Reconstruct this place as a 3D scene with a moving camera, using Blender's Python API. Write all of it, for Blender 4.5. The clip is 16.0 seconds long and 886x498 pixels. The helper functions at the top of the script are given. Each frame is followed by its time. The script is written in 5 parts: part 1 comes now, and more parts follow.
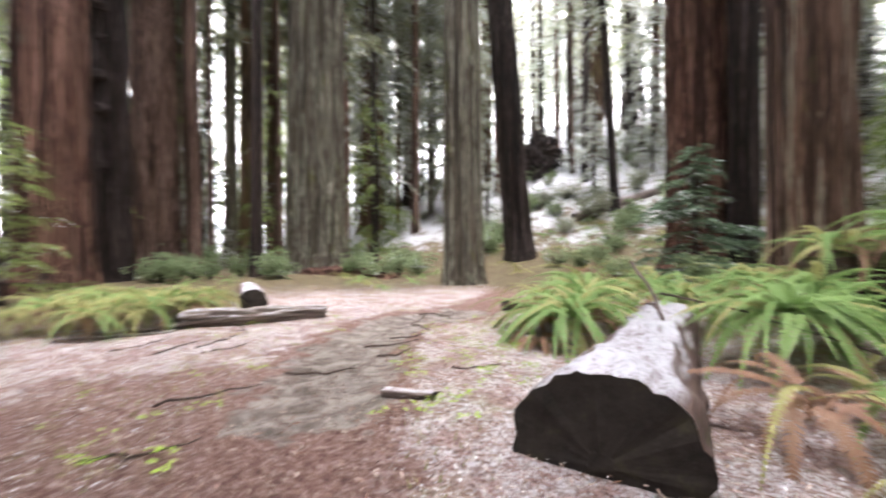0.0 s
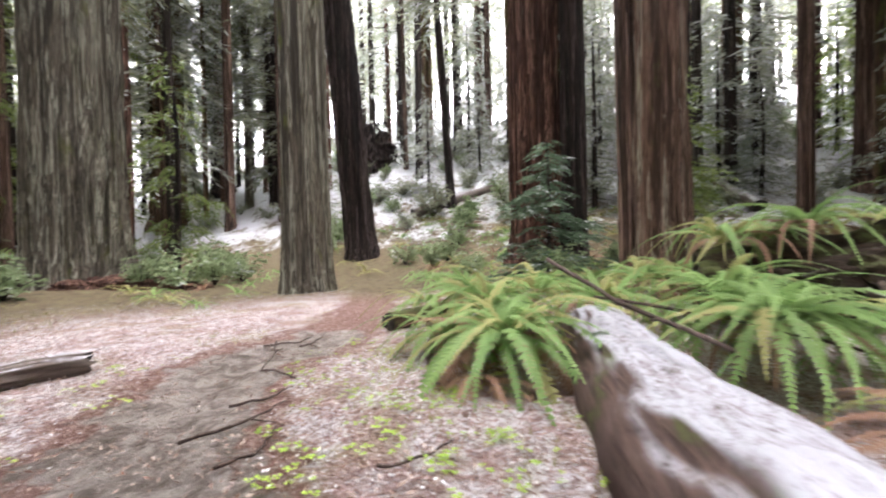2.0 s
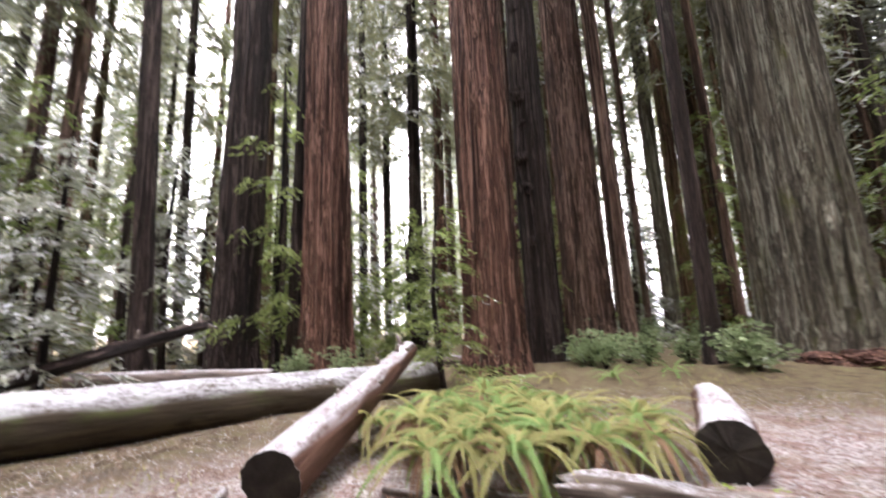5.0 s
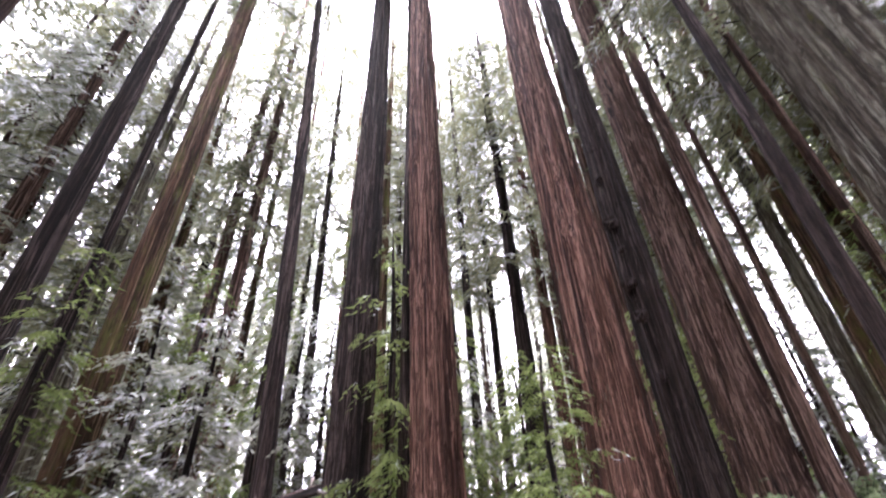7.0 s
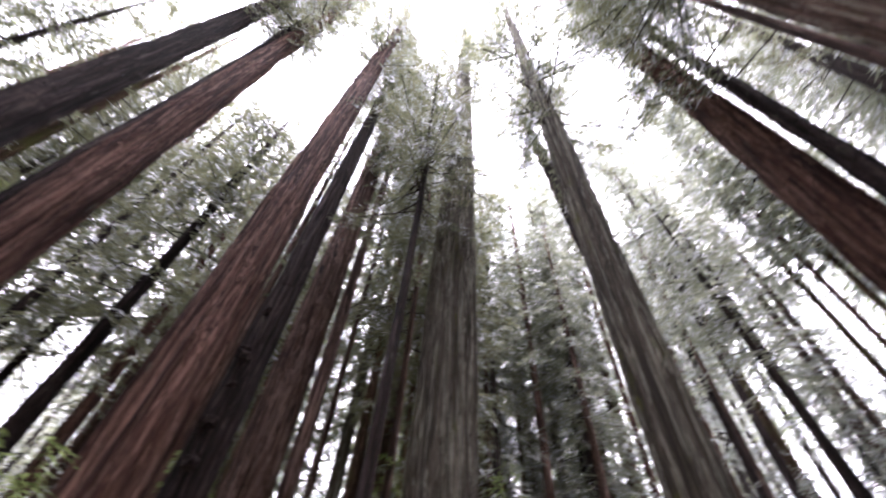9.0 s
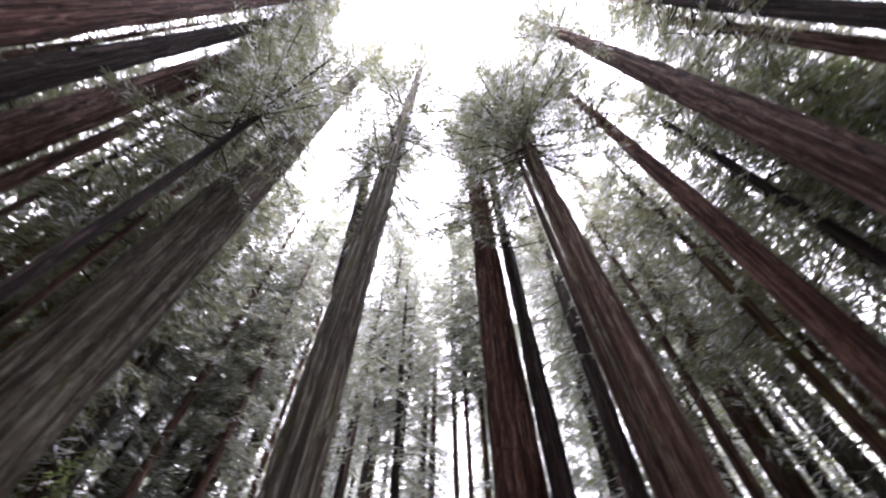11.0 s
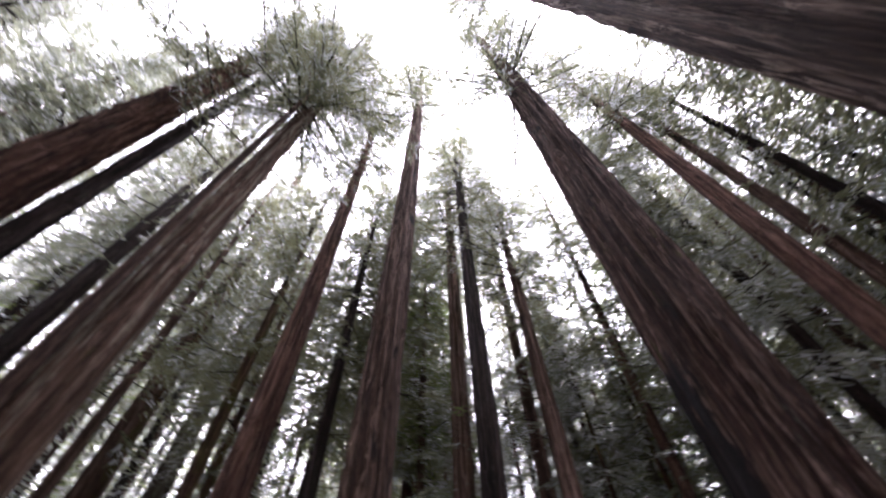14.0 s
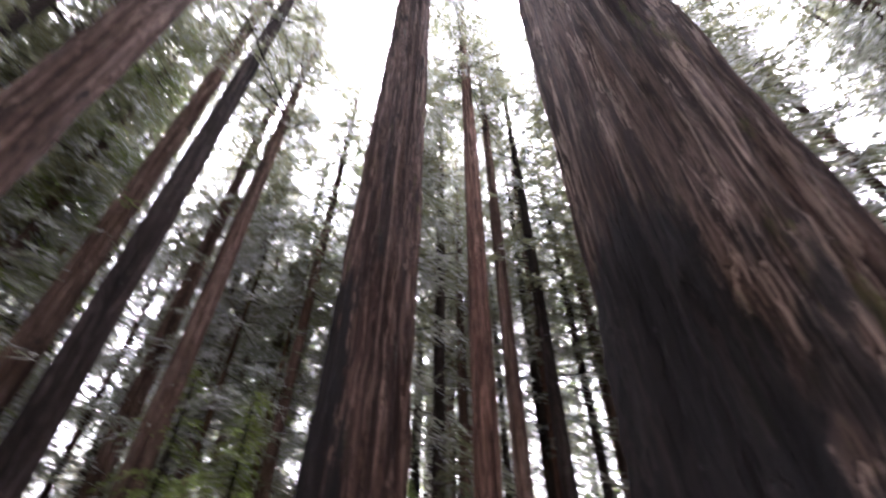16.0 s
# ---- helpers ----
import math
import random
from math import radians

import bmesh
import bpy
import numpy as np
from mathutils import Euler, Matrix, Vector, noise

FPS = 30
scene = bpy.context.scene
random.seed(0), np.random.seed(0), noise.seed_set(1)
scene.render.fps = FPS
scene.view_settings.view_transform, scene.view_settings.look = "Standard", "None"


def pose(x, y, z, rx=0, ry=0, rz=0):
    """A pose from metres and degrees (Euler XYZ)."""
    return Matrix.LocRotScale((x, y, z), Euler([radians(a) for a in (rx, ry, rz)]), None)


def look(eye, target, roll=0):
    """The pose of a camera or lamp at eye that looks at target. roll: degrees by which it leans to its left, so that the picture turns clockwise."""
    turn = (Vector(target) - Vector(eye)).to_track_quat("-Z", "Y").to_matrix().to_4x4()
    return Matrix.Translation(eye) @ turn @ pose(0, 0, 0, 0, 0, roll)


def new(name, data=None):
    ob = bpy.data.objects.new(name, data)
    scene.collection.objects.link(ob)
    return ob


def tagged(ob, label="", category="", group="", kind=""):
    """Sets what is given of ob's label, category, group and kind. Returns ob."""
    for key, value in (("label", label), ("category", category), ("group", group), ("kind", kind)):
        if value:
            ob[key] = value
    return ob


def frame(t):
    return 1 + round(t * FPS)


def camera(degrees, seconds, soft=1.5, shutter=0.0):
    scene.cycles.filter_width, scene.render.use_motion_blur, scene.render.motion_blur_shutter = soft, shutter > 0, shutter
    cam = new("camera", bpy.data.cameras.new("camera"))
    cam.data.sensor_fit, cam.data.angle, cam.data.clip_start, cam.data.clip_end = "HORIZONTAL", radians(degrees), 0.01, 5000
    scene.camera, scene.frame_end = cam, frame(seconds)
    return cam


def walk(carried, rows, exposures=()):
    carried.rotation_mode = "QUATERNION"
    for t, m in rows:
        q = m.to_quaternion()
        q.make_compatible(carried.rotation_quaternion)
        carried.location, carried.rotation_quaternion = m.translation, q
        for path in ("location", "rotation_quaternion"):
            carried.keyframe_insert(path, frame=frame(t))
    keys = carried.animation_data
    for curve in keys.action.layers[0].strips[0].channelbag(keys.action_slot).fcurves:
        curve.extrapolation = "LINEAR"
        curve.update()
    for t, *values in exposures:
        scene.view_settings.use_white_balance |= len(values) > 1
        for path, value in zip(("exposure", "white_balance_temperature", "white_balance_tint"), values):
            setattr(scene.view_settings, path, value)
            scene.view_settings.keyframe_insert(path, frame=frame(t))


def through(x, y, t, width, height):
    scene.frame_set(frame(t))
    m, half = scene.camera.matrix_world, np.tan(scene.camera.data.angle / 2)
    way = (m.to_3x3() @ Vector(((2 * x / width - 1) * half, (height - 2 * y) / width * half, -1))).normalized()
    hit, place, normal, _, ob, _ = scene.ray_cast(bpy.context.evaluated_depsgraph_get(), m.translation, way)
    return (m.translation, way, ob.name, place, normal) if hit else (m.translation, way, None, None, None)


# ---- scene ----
cam = camera(94.52, 16.0, soft=2.0, shutter=0.5)
# seconds, x, y, z, yaw, pitch, roll
PATH = [
    (0.0, 0.001, 0.000, 1.549, -0.00, -0.45, 0.38),
    (0.5, -0.092, 0.625, 1.570, -17.64, -1.57, 2.42),
    (1.0, -0.200, 1.214, 1.582, -28.29, -1.82, 2.91),
    (1.5, -0.348, 1.882, 1.577, -27.21, -1.41, 2.57),
    (2.0, -0.585, 2.444, 1.555, -24.09, -1.15, 1.27),
    (2.5, -0.898, 2.957, 1.527, -15.90, -2.73, -0.01),
    (3.0, -1.228, 3.531, 1.530, -4.16, -2.12, -1.04),
    (3.5, -1.611, 4.016, 1.536, 10.13, -0.71, -1.19),
    (4.0, -1.978, 4.392, 1.538, 28.41, 1.68, -1.79),
    (4.5, -2.245, 4.616, 1.567, 45.17, 5.00, -1.40),
    (4.7, -2.300, 4.658, 1.576, 51.21, 6.65, -0.32),
    (6.8, -2.329, 5.105, 1.579, 72.57, 28.81, 2.28),
    (7.0, -2.323, 5.114, 1.578, 72.83, 31.47, 2.29),
    (7.5, -2.337, 5.109, 1.574, 67.47, 38.72, 0.68),
    (8.0, -2.373, 5.121, 1.560, 49.34, 44.25, -1.71),
    (8.5, -2.446, 5.170, 1.546, 28.56, 47.84, -3.11),
    (9.0, -2.503, 5.173, 1.535, 12.67, 51.30, -2.97),
    (9.5, -2.512, 5.166, 1.525, -0.72, 53.55, -2.06),
    (9.7, -2.510, 5.158, 1.520, -6.20, 54.01, -1.66),
    (11.8, -2.478, 5.176, 1.528, -54.89, 59.32, -0.18),
    (12.0, -2.480, 5.177, 1.525, -60.22, 59.78, -0.02),
    (12.5, -2.507, 5.150, 1.514, -73.97, 59.94, 1.12),
    (13.0, -2.544, 5.117, 1.508, -87.81, 59.48, 1.18),
    (13.5, -2.607, 5.101, 1.510, -101.86, 58.40, 1.37),
    (14.0, -2.717, 5.132, 1.530, -115.09, 56.35, 0.96),
    (14.5, -2.764, 5.156, 1.564, -127.14, 53.67, 0.51),
    (15.0, -2.803, 5.196, 1.585, -138.60, 49.96, 0.17),
    (15.5, -2.820, 5.194, 1.597, -151.42, 45.22, 0.56),
    (16.0, -2.818, 5.207, 1.621, -165.95, 38.93, -0.10),
]
EXPOSURES = [(0, 3.75, 6250, 17), (1.5, 3.7, 6250, 17), (3.5, 3.65, 6250, 17), (4.5, 3.6, 6400, 18), (7, 3.75, 5900, 29), (8.5, 3.0, 5950, 29), (9.5, 2.8, 5950, 29),
             (12, 2.52, 5950, 30), (14.5, 2.95, 5950, 29), (16, 3.65, 5950, 29)]
walk(cam, [(t, pose(x, y, z, 90 + p, r, w)) for t, x, y, z, w, p, r in PATH], EXPOSURES)

# ---- light: an overcast winter sky ----
world = bpy.data.worlds.new("overcast_sky")
scene.world = world
world.use_nodes = True
wt = world.node_tree
for n in list(wt.nodes):
    wt.nodes.remove(n)
sky = wt.nodes.new("ShaderNodeTexSky")
sky.sky_type = "NISHITA"
sky.sun_disc = False
sky.sun_elevation = radians(75)
sky.sun_rotation = radians(120)
sky.air_density = 1.0
sky.dust_density = 4.0
grey = wt.nodes.new("ShaderNodeHueSaturation")
grey.inputs["Saturation"].default_value = 0.15
wt.links.new(sky.outputs["Color"], grey.inputs["Color"])
# cloud: brightest overhead, over half as bright at the horizon
tc = wt.nodes.new("ShaderNodeTexCoord")
sep = wt.nodes.new("ShaderNodeSeparateXYZ")
wt.links.new(tc.outputs["Generated"], sep.inputs["Vector"])
grade = wt.nodes.new("ShaderNodeMapRange")
wt.links.new(sep.outputs["Z"], grade.inputs["Value"])
grade.inputs["From Min"].default_value = -0.05
grade.inputs["To Min"].default_value = 7.5
grade.inputs["To Max"].default_value = 13.0
cloud = wt.nodes.new("ShaderNodeMix")
cloud.data_type = "RGBA"
cloud.inputs["Factor"].default_value = 0.8
wt.links.new(grey.outputs["Color"], cloud.inputs["A"])
wt.links.new(grade.outputs["Result"], cloud.inputs["B"])
bg = wt.nodes.new("ShaderNodeBackground")
bg.inputs["Strength"].default_value = 0.15
wo = wt.nodes.new("ShaderNodeOutputWorld")
wt.links.new(cloud.outputs["Result"], bg.inputs["Color"])
wt.links.new(bg.outputs["Background"], wo.inputs["Surface"])

sun_data = bpy.data.lights.new("sun", "SUN")
sun_data.energy = 1.5
sun_data.angle = radians(50)
sun_data.color = (1.0, 0.97, 0.93)
sun = new("sun", sun_data)
sun.matrix_world = look((8, 0, 40), (0, 5, 0))
# ---- materials ----
def nodes_of(name, rough=0.85):
    m = bpy.data.materials.new(name)
    m.use_nodes = True
    nt = m.node_tree
    b = nt.nodes["Principled BSDF"]
    b.inputs["Roughness"].default_value = rough
    b.inputs["Specular IOR Level"].default_value = 0.25
    return m, nt, b


def coords(nt, scale, kind="Object"):
    tc = nt.nodes.new("ShaderNodeTexCoord")
    mp = nt.nodes.new("ShaderNodeMapping")
    mp.inputs["Scale"].default_value = scale
    nt.links.new(tc.outputs[kind], mp.inputs["Vector"])
    return mp.outputs["Vector"]


def noise_tex(nt, vec, scale, detail=6.0, rough=0.6, distortion=0.0):
    n = nt.nodes.new("ShaderNodeTexNoise")
    n.inputs["Scale"].default_value = scale
    n.inputs["Detail"].default_value = detail
    n.inputs["Roughness"].default_value = rough
    n.inputs["Distortion"].default_value = distortion
    if vec is not None:
        nt.links.new(vec, n.inputs["Vector"])
    return n.outputs["Fac"]


def ramp(nt, fac, stops):
    r = nt.nodes.new("ShaderNodeValToRGB")
    els = r.color_ramp.elements
    while len(els) < len(stops):
        els.new(0.5)
    for e, (p, c) in zip(els, stops):
        e.position = p
        e.color = (*c, 1) if len(c) == 3 else c
    nt.links.new(fac, r.inputs["Fac"])
    return r.outputs["Color"]


def mix(nt, fac, a, b):
    n = nt.nodes.new("ShaderNodeMix")
    n.data_type = "RGBA"
    for sock, v in ((n.inputs["Factor"], fac), (n.inputs["A"], a), (n.inputs["B"], b)):
        if isinstance(v, (int, float)):
            sock.default_value = v
        elif isinstance(v, tuple):
            sock.default_value = (*v, 1)
        else:
            nt.links.new(v, sock)
    return n.outputs["Result"]


def calc(nt, op, a, b=0.0, clamp=False):
    n = nt.nodes.new("ShaderNodeMath")
    n.operation = op
    n.use_clamp = clamp
    for sock, v in zip(n.inputs, (a, b)):
        if isinstance(v, (int, float)):
            sock.default_value = v
        else:
            nt.links.new(v, sock)
    return n.outputs["Value"]


def step(nt, value, lo, hi):
    n = nt.nodes.new("ShaderNodeMapRange")
    n.interpolation_type = "SMOOTHSTEP"
    nt.links.new(value, n.inputs["Value"])
    n.inputs["From Min"].default_value = lo
    n.inputs["From Max"].default_value = hi
    return n.outputs["Result"]


def bump(nt, bsdf, height, strength, distance):
    b = nt.nodes.new("ShaderNodeBump")
    b.inputs["Strength"].default_value = strength
    b.inputs["Distance"].default_value = distance
    nt.links.new(height, b.inputs["Height"])
    nt.links.new(b.outputs["Normal"], bsdf.inputs["Normal"])


def up_facing(nt):
    g = nt.nodes.new("ShaderNodeNewGeometry")
    s = nt.nodes.new("ShaderNodeSeparateXYZ")
    nt.links.new(g.outputs["Normal"], s.inputs["Vector"])
    return s.outputs["Z"]


def bark_material(name, deep, mid, light, moss=0.0, char=0.0, scar=None):
    """Fibrous redwood bark: vertical plates, painted furrow shade, lichen, moss and old fire scars."""
    m, nt, b = nodes_of(name, 0.9)
    long = noise_tex(nt, coords(nt, (4.6, 4.6, 0.13)), 1.0, 9, 0.66, 0.25)
    fine = noise_tex(nt, coords(nt, (34, 34, 1.6)), 1.0, 6, 0.7)
    broad = noise_tex(nt, coords(nt, (0.9, 0.9, 0.13)), 1.0, 4, 0.6)
    # narrow ramp: bark streaks whose dark stripes also paint shade into the furrows
    col = ramp(nt, long, [(0.41, deep), (0.50, mid), (0.60, light)])
    col = mix(nt, step(nt, broad, 0.45, 0.7), col, tuple(0.55 * a + 0.45 * c for a, c in zip(mid, light)))
    col = mix(nt, calc(nt, "MULTIPLY", step(nt, fine, 0.35, 0.62), 0.55), tuple(0.45 * c for c in deep), col)
    # dark lines painted as the shade in furrows, sunk in the bump too
    plate = noise_tex(nt, coords(nt, (3.4, 3.4, 0.07)), 1.0, 5, 0.6, 0.15)
    shaded_furrow = calc(nt, "SUBTRACT", 1.0, step(nt, calc(nt, "ABSOLUTE", calc(nt, "SUBTRACT", plate, 0.46)), 0.008, 0.040))
    col = mix(nt, calc(nt, "MULTIPLY", shaded_furrow, 0.75), col, tuple(0.4 * c for c in deep))
    strand = noise_tex(nt, coords(nt, (2.6, 2.6, 0.05)), 1.0, 6, 0.62, 0.1)
    crest = calc(nt, "SUBTRACT", 1.0, step(nt, calc(nt, "ABSOLUTE", calc(nt, "SUBTRACT", strand, 0.53)), 0.004, 0.022))
    col = mix(nt, calc(nt, "MULTIPLY", crest, 0.5), col, tuple(min(0.6, 1.35 * c + 0.03) for c in light))
    lichen = step(nt, noise_tex(nt, coords(nt, (2.6, 2.6, 0.5)), 1.0, 8, 0.75), 0.60, 0.70)
    col = mix(nt, calc(nt, "MULTIPLY", lichen, 0.45), col, (0.20, 0.20, 0.15))
    if moss:
        ms = step(nt, noise_tex(nt, coords(nt, (1.3, 1.3, 0.35)), 1.0, 8, 0.75), 0.62 - 0.22 * moss, 0.72 - 0.1 * moss)
        col = mix(nt, calc(nt, "MULTIPLY", ms, 0.85), col, (0.10, 0.11, 0.025))
    if char:
        ch = step(nt, noise_tex(nt, coords(nt, (0.8, 0.8, 0.22)), 1.0, 4, 0.6), 0.62 - 0.2 * char, 0.68 - 0.1 * char)
        col = mix(nt, calc(nt, "MULTIPLY", ch, 0.9), col, (0.012, 0.011, 0.012))
    if scar:
        # a fire scar burnt into one side of the foot: heading x, y and its height
        tc = nt.nodes.new("ShaderNodeTexCoord")
        xyz = nt.nodes.new("ShaderNodeSeparateXYZ")
        nt.links.new(tc.outputs["Object"], xyz.inputs["Vector"])
        ragged = noise_tex(nt, coords(nt, (1.4, 1.4, 0.35)), 1.0, 7, 0.7)
        side = calc(nt, "ADD", calc(nt, "MULTIPLY", xyz.outputs["X"], scar[0]), calc(nt, "MULTIPLY", xyz.outputs["Y"], scar[1]))
        side = calc(nt, "ADD", side, calc(nt, "MULTIPLY", calc(nt, "SUBTRACT", ragged, 0.5), 1.6))
        low = calc(nt, "ADD", xyz.outputs["Z"], calc(nt, "MULTIPLY", ragged, 5.0))
        burnt = calc(nt, "MULTIPLY", step(nt, side, scar[3], scar[3] + 0.12), calc(nt, "SUBTRACT", 1.0, step(nt, low, scar[2] + 1.8, scar[2] + 2.9)))
        col = mix(nt, calc(nt, "MULTIPLY", burnt, 0.93), col, (0.013, 0.012, 0.014))
    nt.links.new(col, b.inputs["Base Color"])
    h = calc(nt, "ADD", calc(nt, "SUBTRACT", long, calc(nt, "MULTIPLY", shaded_furrow, 0.5)), calc(nt, "MULTIPLY", fine, 0.35))
    bump(nt, b, h, 1.0, 0.10)
    return m


BARK = {
    "red": bark_material("bark_red", (0.045, 0.018, 0.013), (0.20, 0.085, 0.06), (0.36, 0.20, 0.145)),
    "brown": bark_material("bark_brown", (0.06, 0.033, 0.025), (0.225, 0.126, 0.096), (0.40, 0.265, 0.21), 0.0, 0.1),
    "tan": bark_material("bark_tan", (0.085, 0.045, 0.03), (0.33, 0.195, 0.14), (0.56, 0.40, 0.31), 0.15),
    "grey": bark_material("bark_grey", (0.085, 0.07, 0.052), (0.27, 0.235, 0.175), (0.46, 0.425, 0.335), 0.3),
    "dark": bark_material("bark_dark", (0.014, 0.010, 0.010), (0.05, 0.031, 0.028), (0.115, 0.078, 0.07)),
    "mossy": bark_material("bark_mossy", (0.055, 0.03, 0.02), (0.22, 0.11, 0.065), (0.34, 0.22, 0.14), 0.7),
    "charred": bark_material("bark_charred", (0.045, 0.022, 0.018), (0.17, 0.09, 0.07), (0.33, 0.215, 0.17), 0.1, 0.15, (0.75, 0.66, 8.5, 0.75)),
    "old": bark_material("bark_old", (0.055, 0.03, 0.025), (0.20, 0.125, 0.10), (0.42, 0.31, 0.25), 0.3, 0.1, (0.95, 0.31, 5.0, 0.75)),
}


def leaf_material(name, dark, light, snow, through=0.35):
    m, nt, b = nodes_of(name, 0.55)
    g = nt.nodes.new("ShaderNodeNewGeometry")
    info = nt.nodes.new("ShaderNodeObjectInfo")
    pick = calc(nt, "ADD", calc(nt, "MULTIPLY", g.outputs["Random Per Island"], 0.55), calc(nt, "MULTIPLY", info.outputs["Random"], 0.45))
    col = mix(nt, pick, dark, light)
    vary = noise_tex(nt, coords(nt, (0.35, 0.35, 0.35)), 1.0, 3)
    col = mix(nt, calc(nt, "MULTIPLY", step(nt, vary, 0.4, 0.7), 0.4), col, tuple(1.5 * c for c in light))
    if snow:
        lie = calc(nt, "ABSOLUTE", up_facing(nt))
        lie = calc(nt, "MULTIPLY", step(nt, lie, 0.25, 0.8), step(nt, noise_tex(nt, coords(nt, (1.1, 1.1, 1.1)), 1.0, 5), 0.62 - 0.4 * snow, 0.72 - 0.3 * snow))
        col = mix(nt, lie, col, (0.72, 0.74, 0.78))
    nt.links.new(col, b.inputs["Base Color"])
    t = nt.nodes.new("ShaderNodeBsdfTranslucent")
    nt.links.new(col, t.inputs["Color"])
    s = nt.nodes.new("ShaderNodeMixShader")
    s.inputs["Fac"].default_value = through
    nt.links.new(b.outputs["BSDF"], s.inputs[1])
    nt.links.new(t.outputs["BSDF"], s.inputs[2])
    nt.links.new(s.outputs["Shader"], nt.nodes["Material Output"].inputs["Surface"])
    return m


# needle colours raised to paint in pale mist, besides the snow on them
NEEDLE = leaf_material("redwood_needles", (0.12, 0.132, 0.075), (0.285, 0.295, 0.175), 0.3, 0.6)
HAZY_FROSTED = leaf_material("hazy_frosted_needles", (0.17, 0.185, 0.12), (0.36, 0.375, 0.265), 0.35, 0.6)
HAZY_SNOW_LADEN = leaf_material("hazy_snow_laden_needles", (0.22, 0.24, 0.175), (0.42, 0.43, 0.36), 0.4, 0.6)
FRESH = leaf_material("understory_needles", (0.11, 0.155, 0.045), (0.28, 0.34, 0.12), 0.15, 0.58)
BLUISH = leaf_material("sapling_needles", (0.06, 0.105, 0.065), (0.15, 0.21, 0.13), 0.2, 0.4)
SHRUB = leaf_material("shrub_leaves", (0.13, 0.19, 0.085), (0.36, 0.43, 0.25), 0.15, 0.5)
FERN = leaf_material("fern_green", (0.07, 0.15, 0.036), (0.30, 0.43, 0.155), 0.14, 0.4)
FERN_PALE = leaf_material("fern_pale", (0.16, 0.16, 0.05), (0.44, 0.42, 0.18), 0.15, 0.4)
FERN_DEAD = leaf_material("fern_dead", (0.14, 0.065, 0.04), (0.34, 0.21, 0.14), 0.1)
CLOVER = leaf_material("sprout_leaves", (0.18, 0.32, 0.03), (0.38, 0.50, 0.08), 0.0, 0.4)
TWIG = bark_material("twig_bark", (0.02, 0.014, 0.012), (0.06, 0.042, 0.035), (0.12, 0.09, 0.075))


def log_material(name, deep, light, snow, moss, lie=(0.5, 0.85), film=(0.54, 0.54, 0.59)):
    m, nt, b = nodes_of(name, 0.85)
    grain = noise_tex(nt, coords(nt, (16, 16, 0.9)), 1.0, 8, 0.65, 0.6)
    blotch = noise_tex(nt, coords(nt, (2.2, 2.2, 1.2)), 1.0, 8, 0.7)
    col = ramp(nt, grain, [(0.28, deep), (0.5, tuple(0.5 * (a + c) for a, c in zip(deep, light))), (0.72, light)])
    col = mix(nt, calc(nt, "MULTIPLY", step(nt, blotch, 0.5, 0.7), 0.6), col, tuple(0.5 * c for c in deep))
    up = up_facing(nt)
    if moss:
        ms = calc(nt, "MULTIPLY", step(nt, blotch, 0.62 - 0.3 * moss, 0.75 - 0.3 * moss), step(nt, up, -0.2, 0.5))
        col = mix(nt, ms, col, (0.075, 0.085, 0.028))
    if snow:
        fleck = noise_tex(nt, coords(nt, (17, 17, 9)), 1.0, 8, 0.8)
        sn = calc(nt, "ADD", calc(nt, "MULTIPLY", fleck, 0.6), calc(nt, "MULTIPLY", blotch, 0.4))
        sn = calc(nt, "MULTIPLY", step(nt, sn, 0.62 - 0.3 * snow, 0.70 - 0.16 * snow), step(nt, up, *lie))
        col = mix(nt, calc(nt, "MULTIPLY", sn, 0.85), col, film)
    nt.links.new(col, b.inputs["Base Color"])
    bump(nt, b, grain, 0.8, 0.03)
    return m


LOG_SNOWY = log_material("log_snowy", (0.06, 0.045, 0.040), (0.30, 0.24, 0.22), 0.72, 0.12)
LOG_GREAT = log_material("log_great", (0.03, 0.018, 0.015), (0.13, 0.085, 0.07), 0.9, 0.2, (0.68, 0.96), (0.42, 0.42, 0.46))
LOG_LONG = log_material("log_long", (0.022, 0.016, 0.012), (0.10, 0.078, 0.052), 0.8, 0.45, (0.35, 0.75))
LOG_WEATHERED = log_material("log_weathered", (0.055, 0.042, 0.036), (0.25, 0.205, 0.175), 0.62, 0.25)
LOG_MOSSY = log_material("log_mossy", (0.022, 0.013, 0.009), (0.10, 0.06, 0.035), 0.1, 0.9)
# near black: shade of the hollow under the trunk put into the wood colour
LOG_ROTTEN_SHADED = log_material("log_rotten_shaded", (0.006, 0.004, 0.003), (0.045, 0.026, 0.016), 0.0, 0.45)
LOG_RED = log_material("log_red", (0.04, 0.018, 0.012), (0.16, 0.085, 0.06), 0.9, 0.1)
STICK = log_material("stick_bark", (0.03, 0.02, 0.017), (0.12, 0.085, 0.07), 0.15, 0.1)


